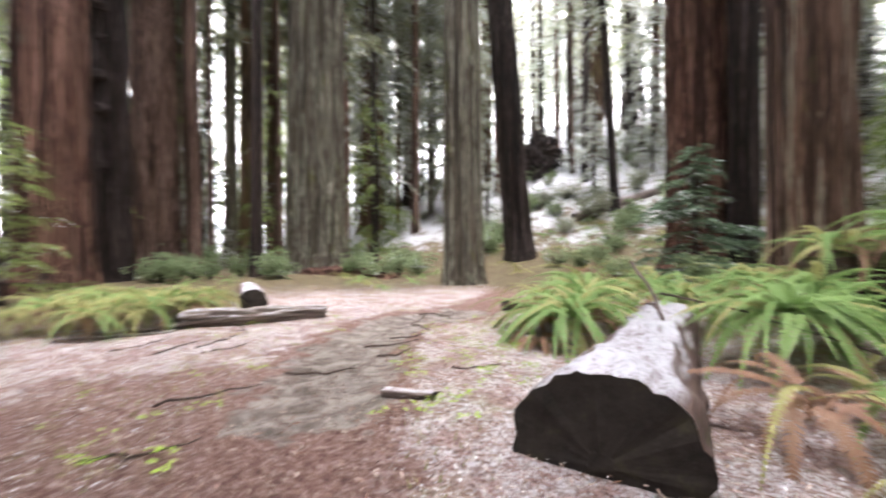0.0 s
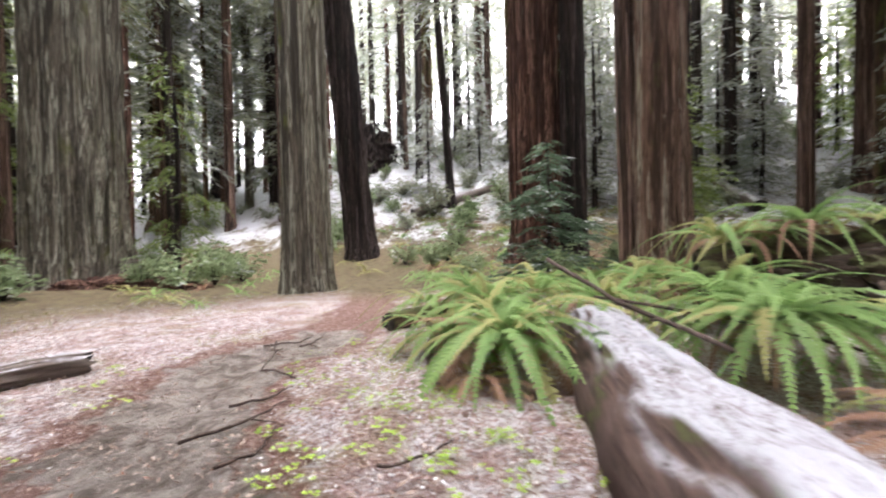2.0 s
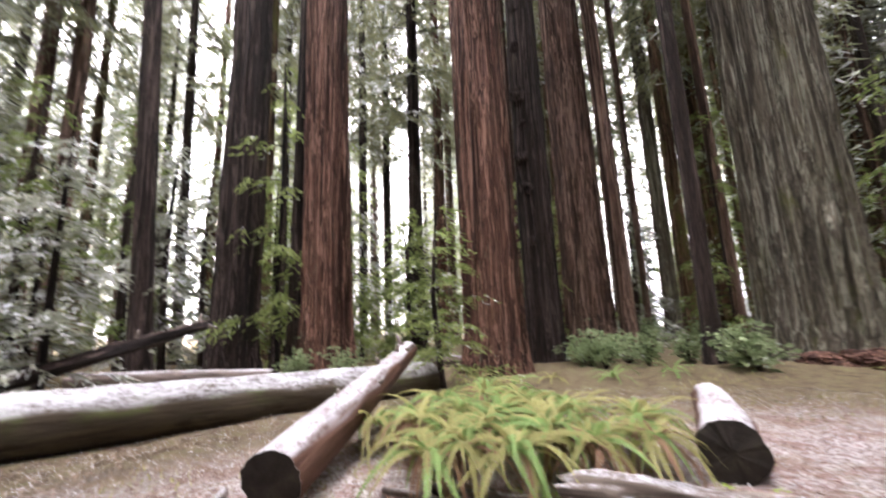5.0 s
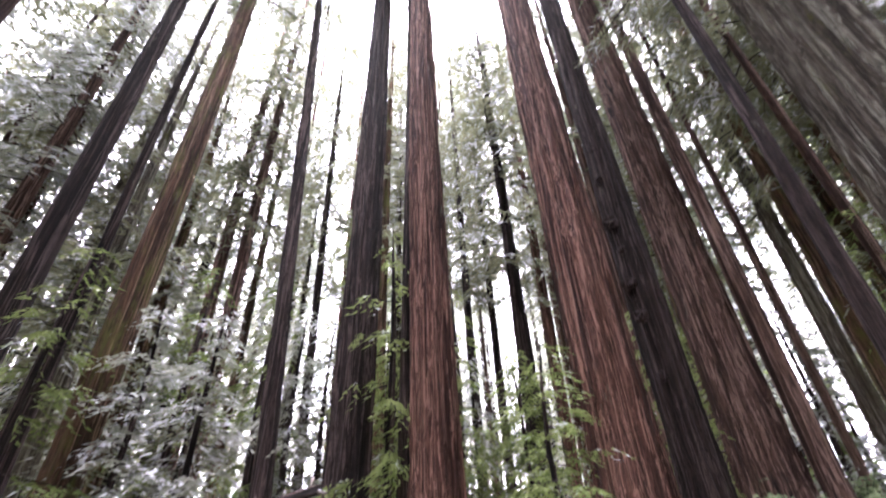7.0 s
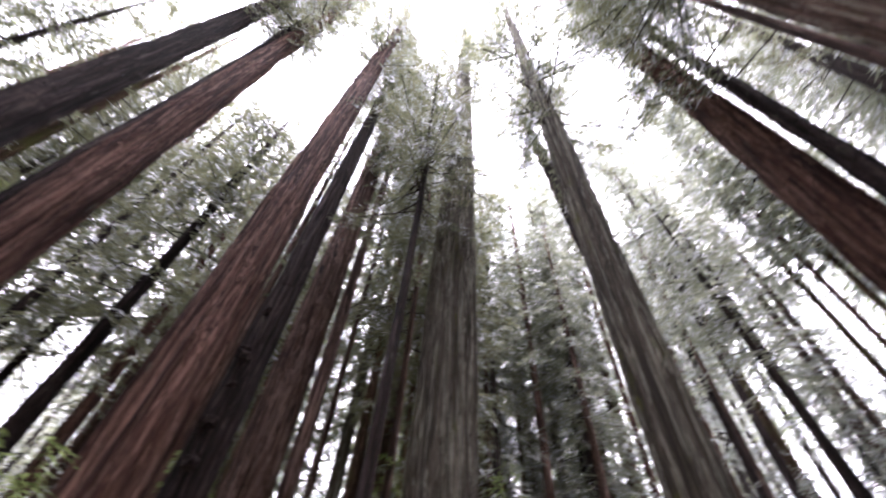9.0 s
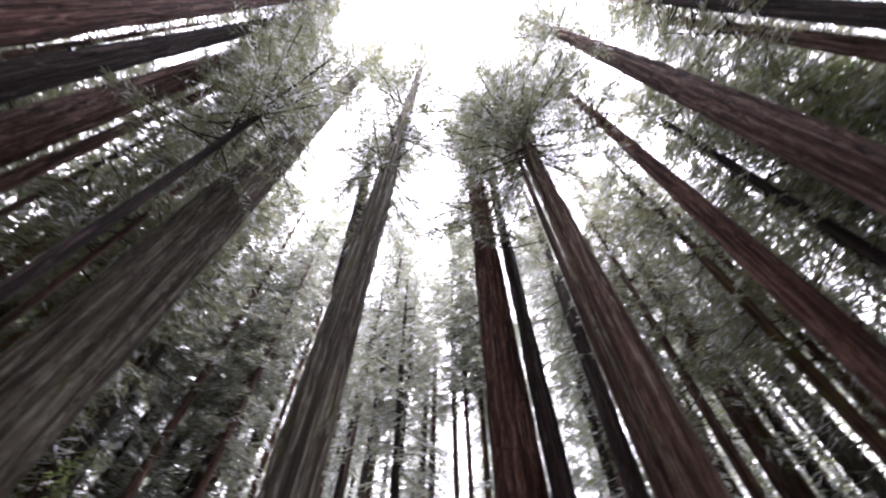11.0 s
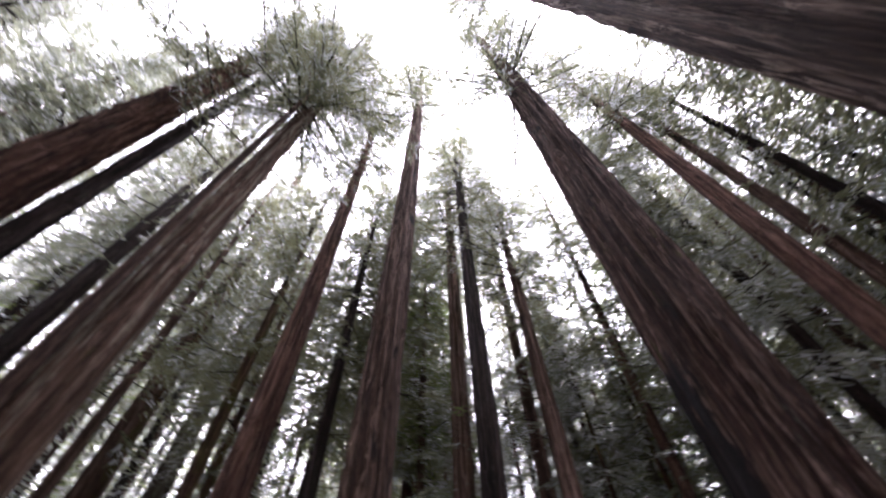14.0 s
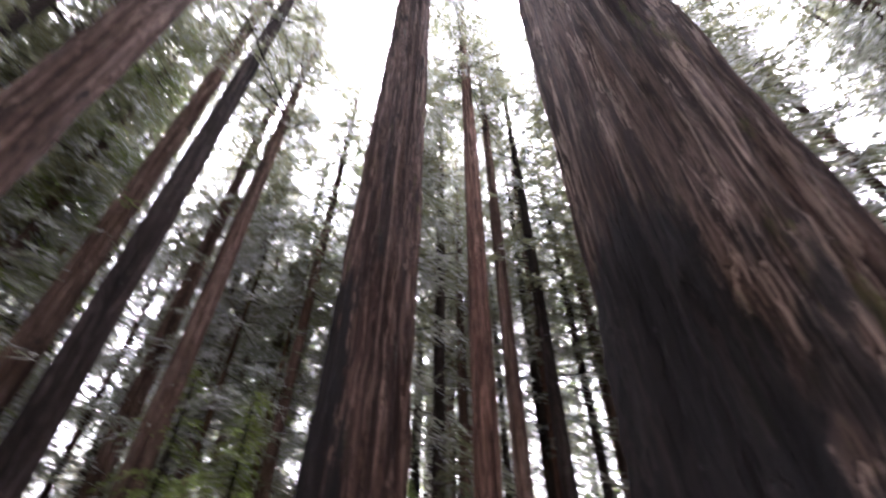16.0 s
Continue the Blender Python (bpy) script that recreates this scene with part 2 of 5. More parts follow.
def cut_material():
    """A near-black sawn end with faint rings."""
    m, nt, b = nodes_of("sawn_end_black", 0.7)
    v = coords(nt, (1, 1, 1))
    w = nt.nodes.new("ShaderNodeTexWave")
    w.wave_type = "RINGS"
    w.rings_direction = "Z"
    w.inputs["Scale"].default_value = 9
    w.inputs["Distortion"].default_value = 3
    nt.links.new(v, w.inputs["Vector"])
    n = noise_tex(nt, v, 4.0, 8, 0.7)
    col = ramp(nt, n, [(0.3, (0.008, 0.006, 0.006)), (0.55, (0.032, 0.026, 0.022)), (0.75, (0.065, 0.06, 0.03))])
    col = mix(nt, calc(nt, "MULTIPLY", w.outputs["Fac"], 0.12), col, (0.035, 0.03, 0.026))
    nt.links.new(col, b.inputs["Base Color"])
    bump(nt, b, n, 0.7, 0.02)
    return m


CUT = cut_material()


def ground_material():
    m, nt, b = nodes_of("forest_floor", 0.9)
    v = coords(nt, (1, 1, 1))
    fine = noise_tex(nt, v, 15.0, 10, 0.85)
    mid = noise_tex(nt, v, 3.2, 10, 0.78, 0.6)
    broad = noise_tex(nt, v, 0.7, 5, 0.6)
    edge = noise_tex(nt, v, 2.4, 8, 0.7)

    def attribute(name):
        a = nt.nodes.new("ShaderNodeAttribute")
        a.attribute_name = name
        return a.outputs["Fac"]

    duff = ramp(nt, fine, [(0.38, (0.11, 0.07, 0.06)), (0.46, (0.33, 0.235, 0.215)), (0.53, (0.58, 0.50, 0.49)), (0.60, (0.84, 0.81, 0.84))])
    bare = ramp(nt, fine, [(0.38, (0.07, 0.04, 0.033)), (0.50, (0.36, 0.21, 0.18)), (0.60, (0.64, 0.48, 0.45))])
    duff = mix(nt, calc(nt, "MULTIPLY", step(nt, mid, 0.47, 0.55), 0.85), duff, bare)
    duff = mix(nt, calc(nt, "MULTIPLY", step(nt, broad, 0.50, 0.64), 0.5), duff, (0.36, 0.34, 0.14))
    worn = noise_tex(nt, v, 1.4, 8, 0.72, 0.5)
    duff = mix(nt, calc(nt, "MULTIPLY", step(nt, worn, 0.49, 0.56), 0.65), duff, bare)
    clump = noise_tex(nt, v, 20.0, 5, 0.7, 0.4)
    frost = calc(nt, "MULTIPLY", step(nt, clump, 0.49, 0.58), calc(nt, "SUBTRACT", 1.0, calc(nt, "MULTIPLY", step(nt, worn, 0.46, 0.56), 0.85)))
    duff = mix(nt, calc(nt, "MULTIPLY", frost, 0.85), duff, (0.86, 0.84, 0.88))
    duff = mix(nt, calc(nt, "MULTIPLY", step(nt, noise_tex(nt, v, 34.0, 4, 0.7), 0.60, 0.68), 0.7), duff, (0.09, 0.05, 0.042))
    red = ramp(nt, fine, [(0.38, (0.085, 0.042, 0.034)), (0.50, (0.25, 0.14, 0.115)), (0.62, (0.50, 0.38, 0.35))])
    mud = ramp(nt, mid, [(0.38, (0.10, 0.076, 0.062)), (0.48, (0.235, 0.20, 0.175)), (0.58, (0.44, 0.39, 0.355))])
    jitter = calc(nt, "MULTIPLY", calc(nt, "SUBTRACT", edge, 0.5), 1.5)
    tr = step(nt, calc(nt, "ADD", attribute("trail"), jitter), 0.35, 0.65)
    wet = calc(nt, "ADD", attribute("mud"), jitter)
    md = step(nt, wet, 0.46, 0.64)
    rim = step(nt, wet, 0.16, 0.40)
    col = mix(nt, tr, duff, red)
    col = mix(nt, rim, col, red)
    col = mix(nt, md, col, mud)
    wild = ramp(nt, mid, [(0.34, (0.06, 0.045, 0.025)), (0.5, (0.16, 0.12, 0.075)), (0.68, (0.20, 0.20, 0.085))])
    col = mix(nt, step(nt, attribute("wild"), 0.2, 0.8), col, wild)
    patch = calc(nt, "ADD", calc(nt, "MULTIPLY", mid, 0.55), calc(nt, "MULTIPLY", broad, 0.45))
    sn = calc(nt, "ADD", calc(nt, "MULTIPLY", calc(nt, "SUBTRACT", patch, 0.5), 1.6), attribute("snow"))
    sn = step(nt, sn, 0.46, 0.62)
    col = mix(nt, calc(nt, "MULTIPLY", sn, 0.92), col, (0.64, 0.65, 0.69))
    nt.links.new(col, b.inputs["Base Color"])
    rough = nt.nodes.new("ShaderNodeMapRange")
    nt.links.new(md, rough.inputs["Value"])
    rough.inputs["To Min"].default_value = 0.92
    rough.inputs["To Max"].default_value = 0.55
    nt.links.new(rough.outputs["Result"], b.inputs["Roughness"])
    bump(nt, b, calc(nt, "ADD", fine, calc(nt, "MULTIPLY", mid, 0.6)), 1.0, 0.08)
    return m


GROUND = ground_material()
# ---- building helpers ----
rng = np.random.default_rng(7)


def part(name, mesh, parent=None, material=None, label="", m=None):
    """Links a mesh as one object, under a thing if one is given."""
    ob = new(name, mesh)
    if material is not None and not mesh.materials:
        mesh.materials.append(material)
    if parent is not None:
        ob.parent = parent
    if m is not None:
        ob.matrix_basis = m
    return tagged(ob, label)


def mesh_of(name, verts, faces, material, smooth=False):
    me = bpy.data.meshes.new(name)
    me.from_pydata([tuple(v) for v in verts], [], [tuple(f) for f in faces])
    if smooth:
        me.polygons.foreach_set("use_smooth", [True] * len(me.polygons))
    me.materials.append(material)
    me.update()
    return me


def softplus(v, w):
    return np.where(v > 20 * w, v, w * np.log1p(np.exp(np.clip(v / w, -40, 20))))


def height(x, y):
    """The lie of the land: a flat valley floor, and a hillside that rises ahead and to the east."""
    x, y = np.asarray(x, float), np.asarray(y, float)
    s = 0.64 * x + 0.77 * y
    h = 0.5 * softplus(s - 25, 2.5) - 0.42 * softplus(s - 85, 8.0)
    h = h + 0.22 * np.exp(-((x + 6.7) ** 2 + (y - 21.5) ** 2) / 30)
    h = h + 0.30 / (1 + np.exp(np.clip(-(x - 6.0) / 0.8, -40, 40))) * np.exp(-((y - 8) ** 2) / 120)
    far = np.clip((np.hypot(x, y) - 14) / 25, 0, 1)
    h = h + far * (0.35 * np.sin(0.21 * x + 1.3) * np.cos(0.17 * y) + 0.18 * np.sin(0.53 * x - 0.4 * y))
    h = h + 0.03 * np.sin(1.1 * x + 0.6) * np.cos(0.9 * y) + 0.015 * np.sin(2.7 * x + 1.9 * y)
    return h


def ground_at(x, y):
    return float(height(x, y))


def tube(points, radii, segs=10, wobble=0.0, seed=0, caps=True):
    """Vertices and faces of a limb that follows points."""
    r = np.random.default_rng(seed)
    pts = [Vector(p) for p in points]
    verts, faces = [], []
    side = None
    for i, p in enumerate(pts):
        d = (pts[min(i + 1, len(pts) - 1)] - pts[max(i - 1, 0)]).normalized()
        if side is None:
            side = d.orthogonal().normalized()
        side = (side - d * side.dot(d)).normalized()
        other = d.cross(side)
        for k in range(segs):
            a = 2 * math.pi * k / segs
            q = radii[i] * (1 + wobble * (r.random() - 0.5) * 2)
            verts.append(p + (side * math.cos(a) + other * math.sin(a)) * q)
    for i in range(len(pts) - 1):
        for k in range(segs):
            a, b = i * segs + k, i * segs + (k + 1) % segs
            faces.append((a, b, b + segs, a + segs))
    if caps:
        faces.append(tuple(range(segs - 1, -1, -1)))
        faces.append(tuple(range((len(pts) - 1) * segs, len(pts) * segs)))
    return verts, faces


def merged(pieces):
    verts, faces = [], []
    for v, f in pieces:
        n = len(verts)
        verts += list(v)
        faces += [tuple(i + n for i in q) for q in f]
    return verts, faces


# ---- the ground, one sheet to the horizon ----
TRAIL = [(-1.0, -6.0), (-0.9, 0.0), (-1.3, 4.0), (-1.45, 6.5), (-1.0, 8.3), (0.35, 9.5), (1.5, 11.6), (3.0, 15.5), (4.0, 19.0), (7.5, 24.0)]


def near_line(x, y, line):
    best = np.full(x.shape, 1e9)
    for (ax, ay), (bx, by) in zip(line, line[1:]):
        dx, dy = bx - ax, by - ay
        k = np.clip(((x - ax) * dx + (y - ay) * dy) / (dx * dx + dy * dy), 0, 1)
        best = np.minimum(best, np.hypot(x - ax - k * dx, y - ay - k * dy))
    return best


def build_ground():
    n = 310
    u = np.linspace(-1, 1, n)
    line = 3.0 * np.sinh(7.4 * u)
    X, Y = np.meshgrid(line - 0.5, line + 6.5, indexing="ij")
    x, y = X.ravel(), Y.ravel()
    d = near_line(x, y, TRAIL)
    r = np.hypot(x + 1, y - 6)
    z = height(x, y)
    z -= 0.05 * np.exp(-(d / 0.7) ** 2)
    rough = np.array([noise.noise((a * 1.7, b * 1.7, 0.0)) + 0.5 * noise.noise((a * 4.1, b * 4.1, 3.0)) if q < 40 else 0.0 for a, b, q in zip(x, y, r)])
    z += 0.025 * rough
    i = np.arange(n * n).reshape(n, n)
    faces = np.stack([i[:-1, :-1], i[1:, :-1], i[1:, 1:], i[:-1, 1:]], -1).reshape(-1, 4)
    me = mesh_of("ground", np.stack([x, y, z], 1), faces, GROUND, True)
    s = 0.64 * x + 0.77 * y
    wide = np.where(y < 9, 0.95, 0.72)
    trail = np.clip(1.15 - d / wide * 0.65, 0, 1) * (y < 26)
    trail = np.maximum(trail, np.clip(1.2 - np.hypot((x + 3.0) / 2.6, (y - 3.6) / 2.4), 0, 1))
    mud = np.clip(1.2 - near_line(x, y, TRAIL[2:6]) / 0.75 * 0.7, 0, 1)
    snow = 0.26 * np.clip((s - 22) / 6, 0, 1) + 0.24
    snow = snow - 0.20 * np.clip(1 - d / 2.0, 0, 1) - 0.10 * np.clip((14 - r) / 6, 0, 1)
    snow = snow + 0.16 * np.clip((r - 25) / 15, 0, 1)
    wild = np.clip((np.hypot(x + 0.5, y - 6.5) - 5.2) / 5.5, 0, 1)
    for name, val in (("trail", trail), ("mud", mud), ("snow", snow), ("wild", wild)):
        me.attributes.new(name, "FLOAT", "POINT").data.foreach_set("value", val.astype(np.float32))
    tagged(new("ground", me), "forest floor of wet duff, mud trail and thin patchy snow", "ground", kind="structure")


build_ground()


# ---- trees ----
def trunk_mesh(name, R, H, material, segs, rings, flute=0.05, furrow=0.035, flare=0.35, lean=(0, 0), seed=0):
    """A tapered redwood trunk with a flared foot, broad flutes and deep bark furrows."""
    r = np.random.default_rng(seed)
    top = 0.97 * H
    zs = np.concatenate([np.linspace(-0.6, 4, rings // 3, endpoint=False), 4 + (top - 4) * np.linspace(0, 1, rings - rings // 3) ** 1.35])
    a = np.linspace(0, 2 * np.pi, segs, endpoint=False)
    Z, A = np.meshgrid(zs, a, indexing="ij")
    t = np.clip(Z / H, 0, 1)
    rad = R * (1 - t ** 1.6) ** 0.7 * (1 + flare * np.exp(-np.maximum(Z + 0.2, 0) / 0.9) + 0.05 * np.exp(-np.maximum(Z, 0) / 3.5))
    low = np.zeros_like(A)
    for k in range(2, 8):
        low += r.normal() / k ** 0.5 * np.cos(k * A + r.uniform(0, 6.3) + r.normal() * 0.03 * Z)
    foot = 0.35 + 1.3 * np.exp(-np.maximum(Z, 0) / 2.0)
    rad = rad * (1 + flute * foot * low * 0.6)
    if segs >= 60:
        twist = A + 0.012 * Z * r.uniform(-1, 1)
        px, py = 3.0 * R * np.cos(twist), 3.0 * R * np.sin(twist)
        o = r.uniform(0, 50)
        plates = np.array([noise.noise((a + o, b, c)) for a, b, c in zip(px.ravel(), py.ravel(), (0.22 * Z).ravel())]).reshape(Z.shape)
        fibres = np.array([noise.noise((2.6 * a, 2.6 * b + o, c)) for a, b, c in zip(px.ravel(), py.ravel(), (0.5 * Z).ravel())]).reshape(Z.shape)
        ridge = 1 - 2.6 * np.abs(plates) - 0.9 * np.abs(fibres)
        rad = rad + furrow * min(1.3, R) * np.maximum(ridge, -0.6)
    rad = np.maximum(rad, 0.02) * (1 + 0.010 * r.standard_normal(rad.shape) * (segs >= 60))
    bow = r.uniform(-0.25, 0.25, 2)
    X = rad * np.cos(A) + Z * math.tan(radians(lean[0])) + bow[0] * np.sin(np.pi * t)
    Y = rad * np.sin(A) + Z * math.tan(radians(lean[1])) + bow[1] * np.sin(np.pi * t)
    i = np.arange(rings * segs).reshape(rings, segs)
    j = np.roll(i, -1, 1)
    faces = [tuple(q) for q in np.stack([i[:-1], j[:-1], j[1:], i[1:]], -1).reshape(-1, 4)]
    faces.append(tuple(int(q) for q in i[-1]))
    return mesh_of(name, np.stack([X, Y, Z], -1).reshape(-1, 3), faces, material, True)


def spray_leaves(base, heading, droop, length, leaflets, width, r, corners=4):
    """Many hanging fronds at once: each a fan of narrow leaflets along a drooping stem. Arrays in, vertices out."""
    n = len(base)
    out = np.empty((n, leaflets, corners, 3))
    side = np.stack([-heading[:, 1], heading[:, 0], np.zeros(n)], 1)
    for k in range(leaflets):
        f = (k + 0.3) / leaflets
        root = base + heading * (length * f * 0.75)[:, None]
        root[:, 2] -= droop * length * f ** 1.5
        s = (1 if k % 2 else -1) * r.uniform(0.35, 1.0, n)
        way = heading * r.uniform(0.5, 1.0, n)[:, None] + side * s[:, None]
        way[:, 2] -= droop * r.uniform(0.3, 1.1, n)
        way /= np.linalg.norm(way, axis=1, keepdims=True)
        ln = length * r.uniform(0.32, 0.6, n) * (1.1 - 0.5 * f)
        across = np.cross(way, r.normal(size=(n, 3)))
        across /= np.linalg.norm(across, axis=1, keepdims=True) + 1e-9
        w = width * r.uniform(0.6, 1.3, n)
        tip = root + way * ln[:, None]
        midp = root + way * (0.45 * ln)[:, None]
        if corners == 3:
            out[:, k, 0] = tip
            out[:, k, 1] = root + across * w[:, None]
            out[:, k, 2] = root - across * w[:, None]
            continue
        out[:, k, 0], out[:, k, 2] = root, tip
        out[:, k, 1] = midp + across * w[:, None]
        out[:, k, 3] = midp - across * w[:, None]
    return out.reshape(-1, 3)


def crown_mesh(name, H, start, reach, branches, sprays, leaflets, material, seed, droop=0.55, size=1.0, width=0.07, lower=0.0, power=0.75, corners=4, joints=5):
    """A redwood crown: whorls of drooping limbs, each hung with leafy sprays, open in between."""
    r = np.random.default_rng(seed)
    verts, faces = [], []
    bases, heads = [], []
    for i in range(branches):
        f = (i + r.uniform(-0.5, 0.5)) / branches
        f = min(max(f, 0.0), 1.0)
        z = H * (start + (1.0 - start) * f ** 0.92)
        a = r.uniform(0, 2 * math.pi)
        clump = 0.55 + 0.45 * math.sin(9 * f + 3 * a + seed)
        ln = reach * ((1 - f) ** power * (0.55 + 0.45 * min(1, f * 5 + lower)) + 0.07) * r.uniform(0.55, 1.2) * (0.7 + 0.4 * clump)
        h = np.array([math.cos(a), math.sin(a), 0.0])
        sag = r.uniform(0.05, 0.4)
        pts = []
        for k in range(joints):
            q = k / (joints - 1)
            pts.append(Vector(h * (ln * q)) + Vector((0, 0, z - sag * ln * q + 0.25 * ln * q * q * sag)))
        v, fc = tube(pts, [0.05 * (1 - 0.8 * q / joints) * (0.4 + ln / 5) for q in range(joints)], 3, caps=False)
        n = len(verts)
        verts += [tuple(p) for p in v]
        faces += [tuple(j + n for j in q) for q in fc]
        m = max(3, int(sprays * ln / reach * 1.3))
        for _ in range(m):
            q = r.uniform(0.18, 1.05)
            p = h * (ln * q) + r.normal(size=3) * (0.10, 0.10, 0.06)
            p[2] = p[2] + z - sag * ln * q + 0.25 * ln * q * q * sag
            b = a + r.choice((-1, 1)) * r.uniform(0.2, 1.35)
            bases.append(p)
            heads.append((math.cos(b), math.sin(b), 0.0))
    woody = len(faces)
    bases, heads = np.array(bases), np.array(heads)
    length = size * r.uniform(0.7, 1.5, len(bases))
    lv = spray_leaves(bases, heads, droop, length, leaflets, width * size, r, corners)
    n = len(verts)
    lf = np.arange(n, n + len(lv)).reshape(-1, corners)
    me = mesh_of(name, verts + [tuple(v) for v in lv], faces + [tuple(q) for q in lf], TWIG)
    me.materials.append(material)
    idx = np.zeros(len(me.polygons), dtype=np.int32)
    idx[woody:] = 1
    me.polygons.foreach_set("material_index", idx)
    return me


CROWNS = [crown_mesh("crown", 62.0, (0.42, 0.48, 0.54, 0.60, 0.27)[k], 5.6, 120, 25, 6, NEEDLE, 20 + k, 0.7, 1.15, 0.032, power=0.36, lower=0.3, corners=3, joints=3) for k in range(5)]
FAR_CROWNS = [crown_mesh("crown", 50.0, 0.08 + 0.05 * k, 4.6, 84, 14, 5, (NEEDLE, FRESH, HAZY_FROSTED, NEEDLE)[k], 40 + k, 0.8, 1.6, 0.052, power=0.55, corners=3, joints=3) for k in range(4)]
# snowy crowns whose pale leaves also carry the painted mist
HAZY_SNOW_CROWNS = [crown_mesh("crown", 50.0, 0.08 + 0.08 * k, 4.6, 84, 14, 5, (HAZY_FROSTED, HAZY_SNOW_LADEN)[k], 50 + k, 0.8, 1.6, 0.055, power=0.55, corners=3, joints=3) for k in range(2)]
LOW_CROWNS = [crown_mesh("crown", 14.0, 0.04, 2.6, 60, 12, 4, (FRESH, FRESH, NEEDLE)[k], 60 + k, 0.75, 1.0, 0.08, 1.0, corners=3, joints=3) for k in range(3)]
HIGH_CROWNS = [crown_mesh("crown", 50.0, 0.30 + 0.05 * k, 4.4, 90, 16, 5, (NEEDLE, HAZY_FROSTED)[k], 56 + k, 0.8, 1.5, 0.052, power=0.5, corners=3, joints=3) for k in range(2)]
SNOWY_LOW = crown_mesh("crown", 14.0, 0.04, 2.6, 60, 12, 4, HAZY_SNOW_LADEN, 66, 0.75, 1.0, 0.08, 1.0, corners=3, joints=3)


def on_hill(x, y):
    """True on the snowy hillside."""
    return 0.64 * x + 0.77 * y > 27 and x > -9


LABELS = {
    "red": "tall redwood with deeply furrowed red-brown bark",
    "brown": "tall redwood with brown fibrous bark on the forest floor",
    "tan": "tall redwood with pale tan furrowed bark beside ferns",
    "grey": "massive redwood with weathered grey lichen-flecked bark",
    "dark": "dark-barked slender redwood rising from the forest floor",
    "mossy": "redwood with green moss over reddish bark",
    "old": "huge old redwood with coarse shaggy brown bark",
    "charred": "huge old redwood with fire-blackened furrowed bark",
}


def redwood(x, y, diam, H, kind, detail=1, lean=(0, 0), crown=0, seed=0, crown_scale=1.0, high=False, snowy=False):
    """A tree at x, y; detail 2 near the way, 1 in the middle ground, 0 far off."""
    z = ground_at(x, y)
    ob = tagged(new("redwood_tree"), LABELS[kind], "tree", "redwood grove")
    ob.location = (x, y, z)
    segs, rings = ((max(96, int(110 * diam / 1.6)), 84), (60, 36), (14, 12))[2 - detail]
    part("trunk", trunk_mesh("trunk", diam / 2, H, BARK[kind], segs, rings, 0.06 if detail else 0.02, (0.30 if diam > 2.9 else 0.16) if detail == 2 else 0.10, 0.35 if detail else 0.25, lean, seed + 100), ob)
    me = HAZY_SNOW_CROWNS[crown % 2] if snowy else HIGH_CROWNS[1 if on_hill(x, y) else 0] if high else CROWNS[crown % 5] if detail else HAZY_SNOW_CROWNS[crown % 2] if on_hill(x, y) else FAR_CROWNS[crown % 4]
    base = 62.0 if detail and not high else 50.0
    tilt = Matrix(((1, 0, math.tan(radians(lean[0])), 0), (0, 1, math.tan(radians(lean[1])), 0), (0, 0, 1, 0), (0, 0, 0, 1)))
    part("crown", me, ob, m=tilt @ Matrix.LocRotScale((0, 0, 0), Euler((0, 0, 2.399 * seed)), (crown_scale, crown_scale, H / base)))
    return ob


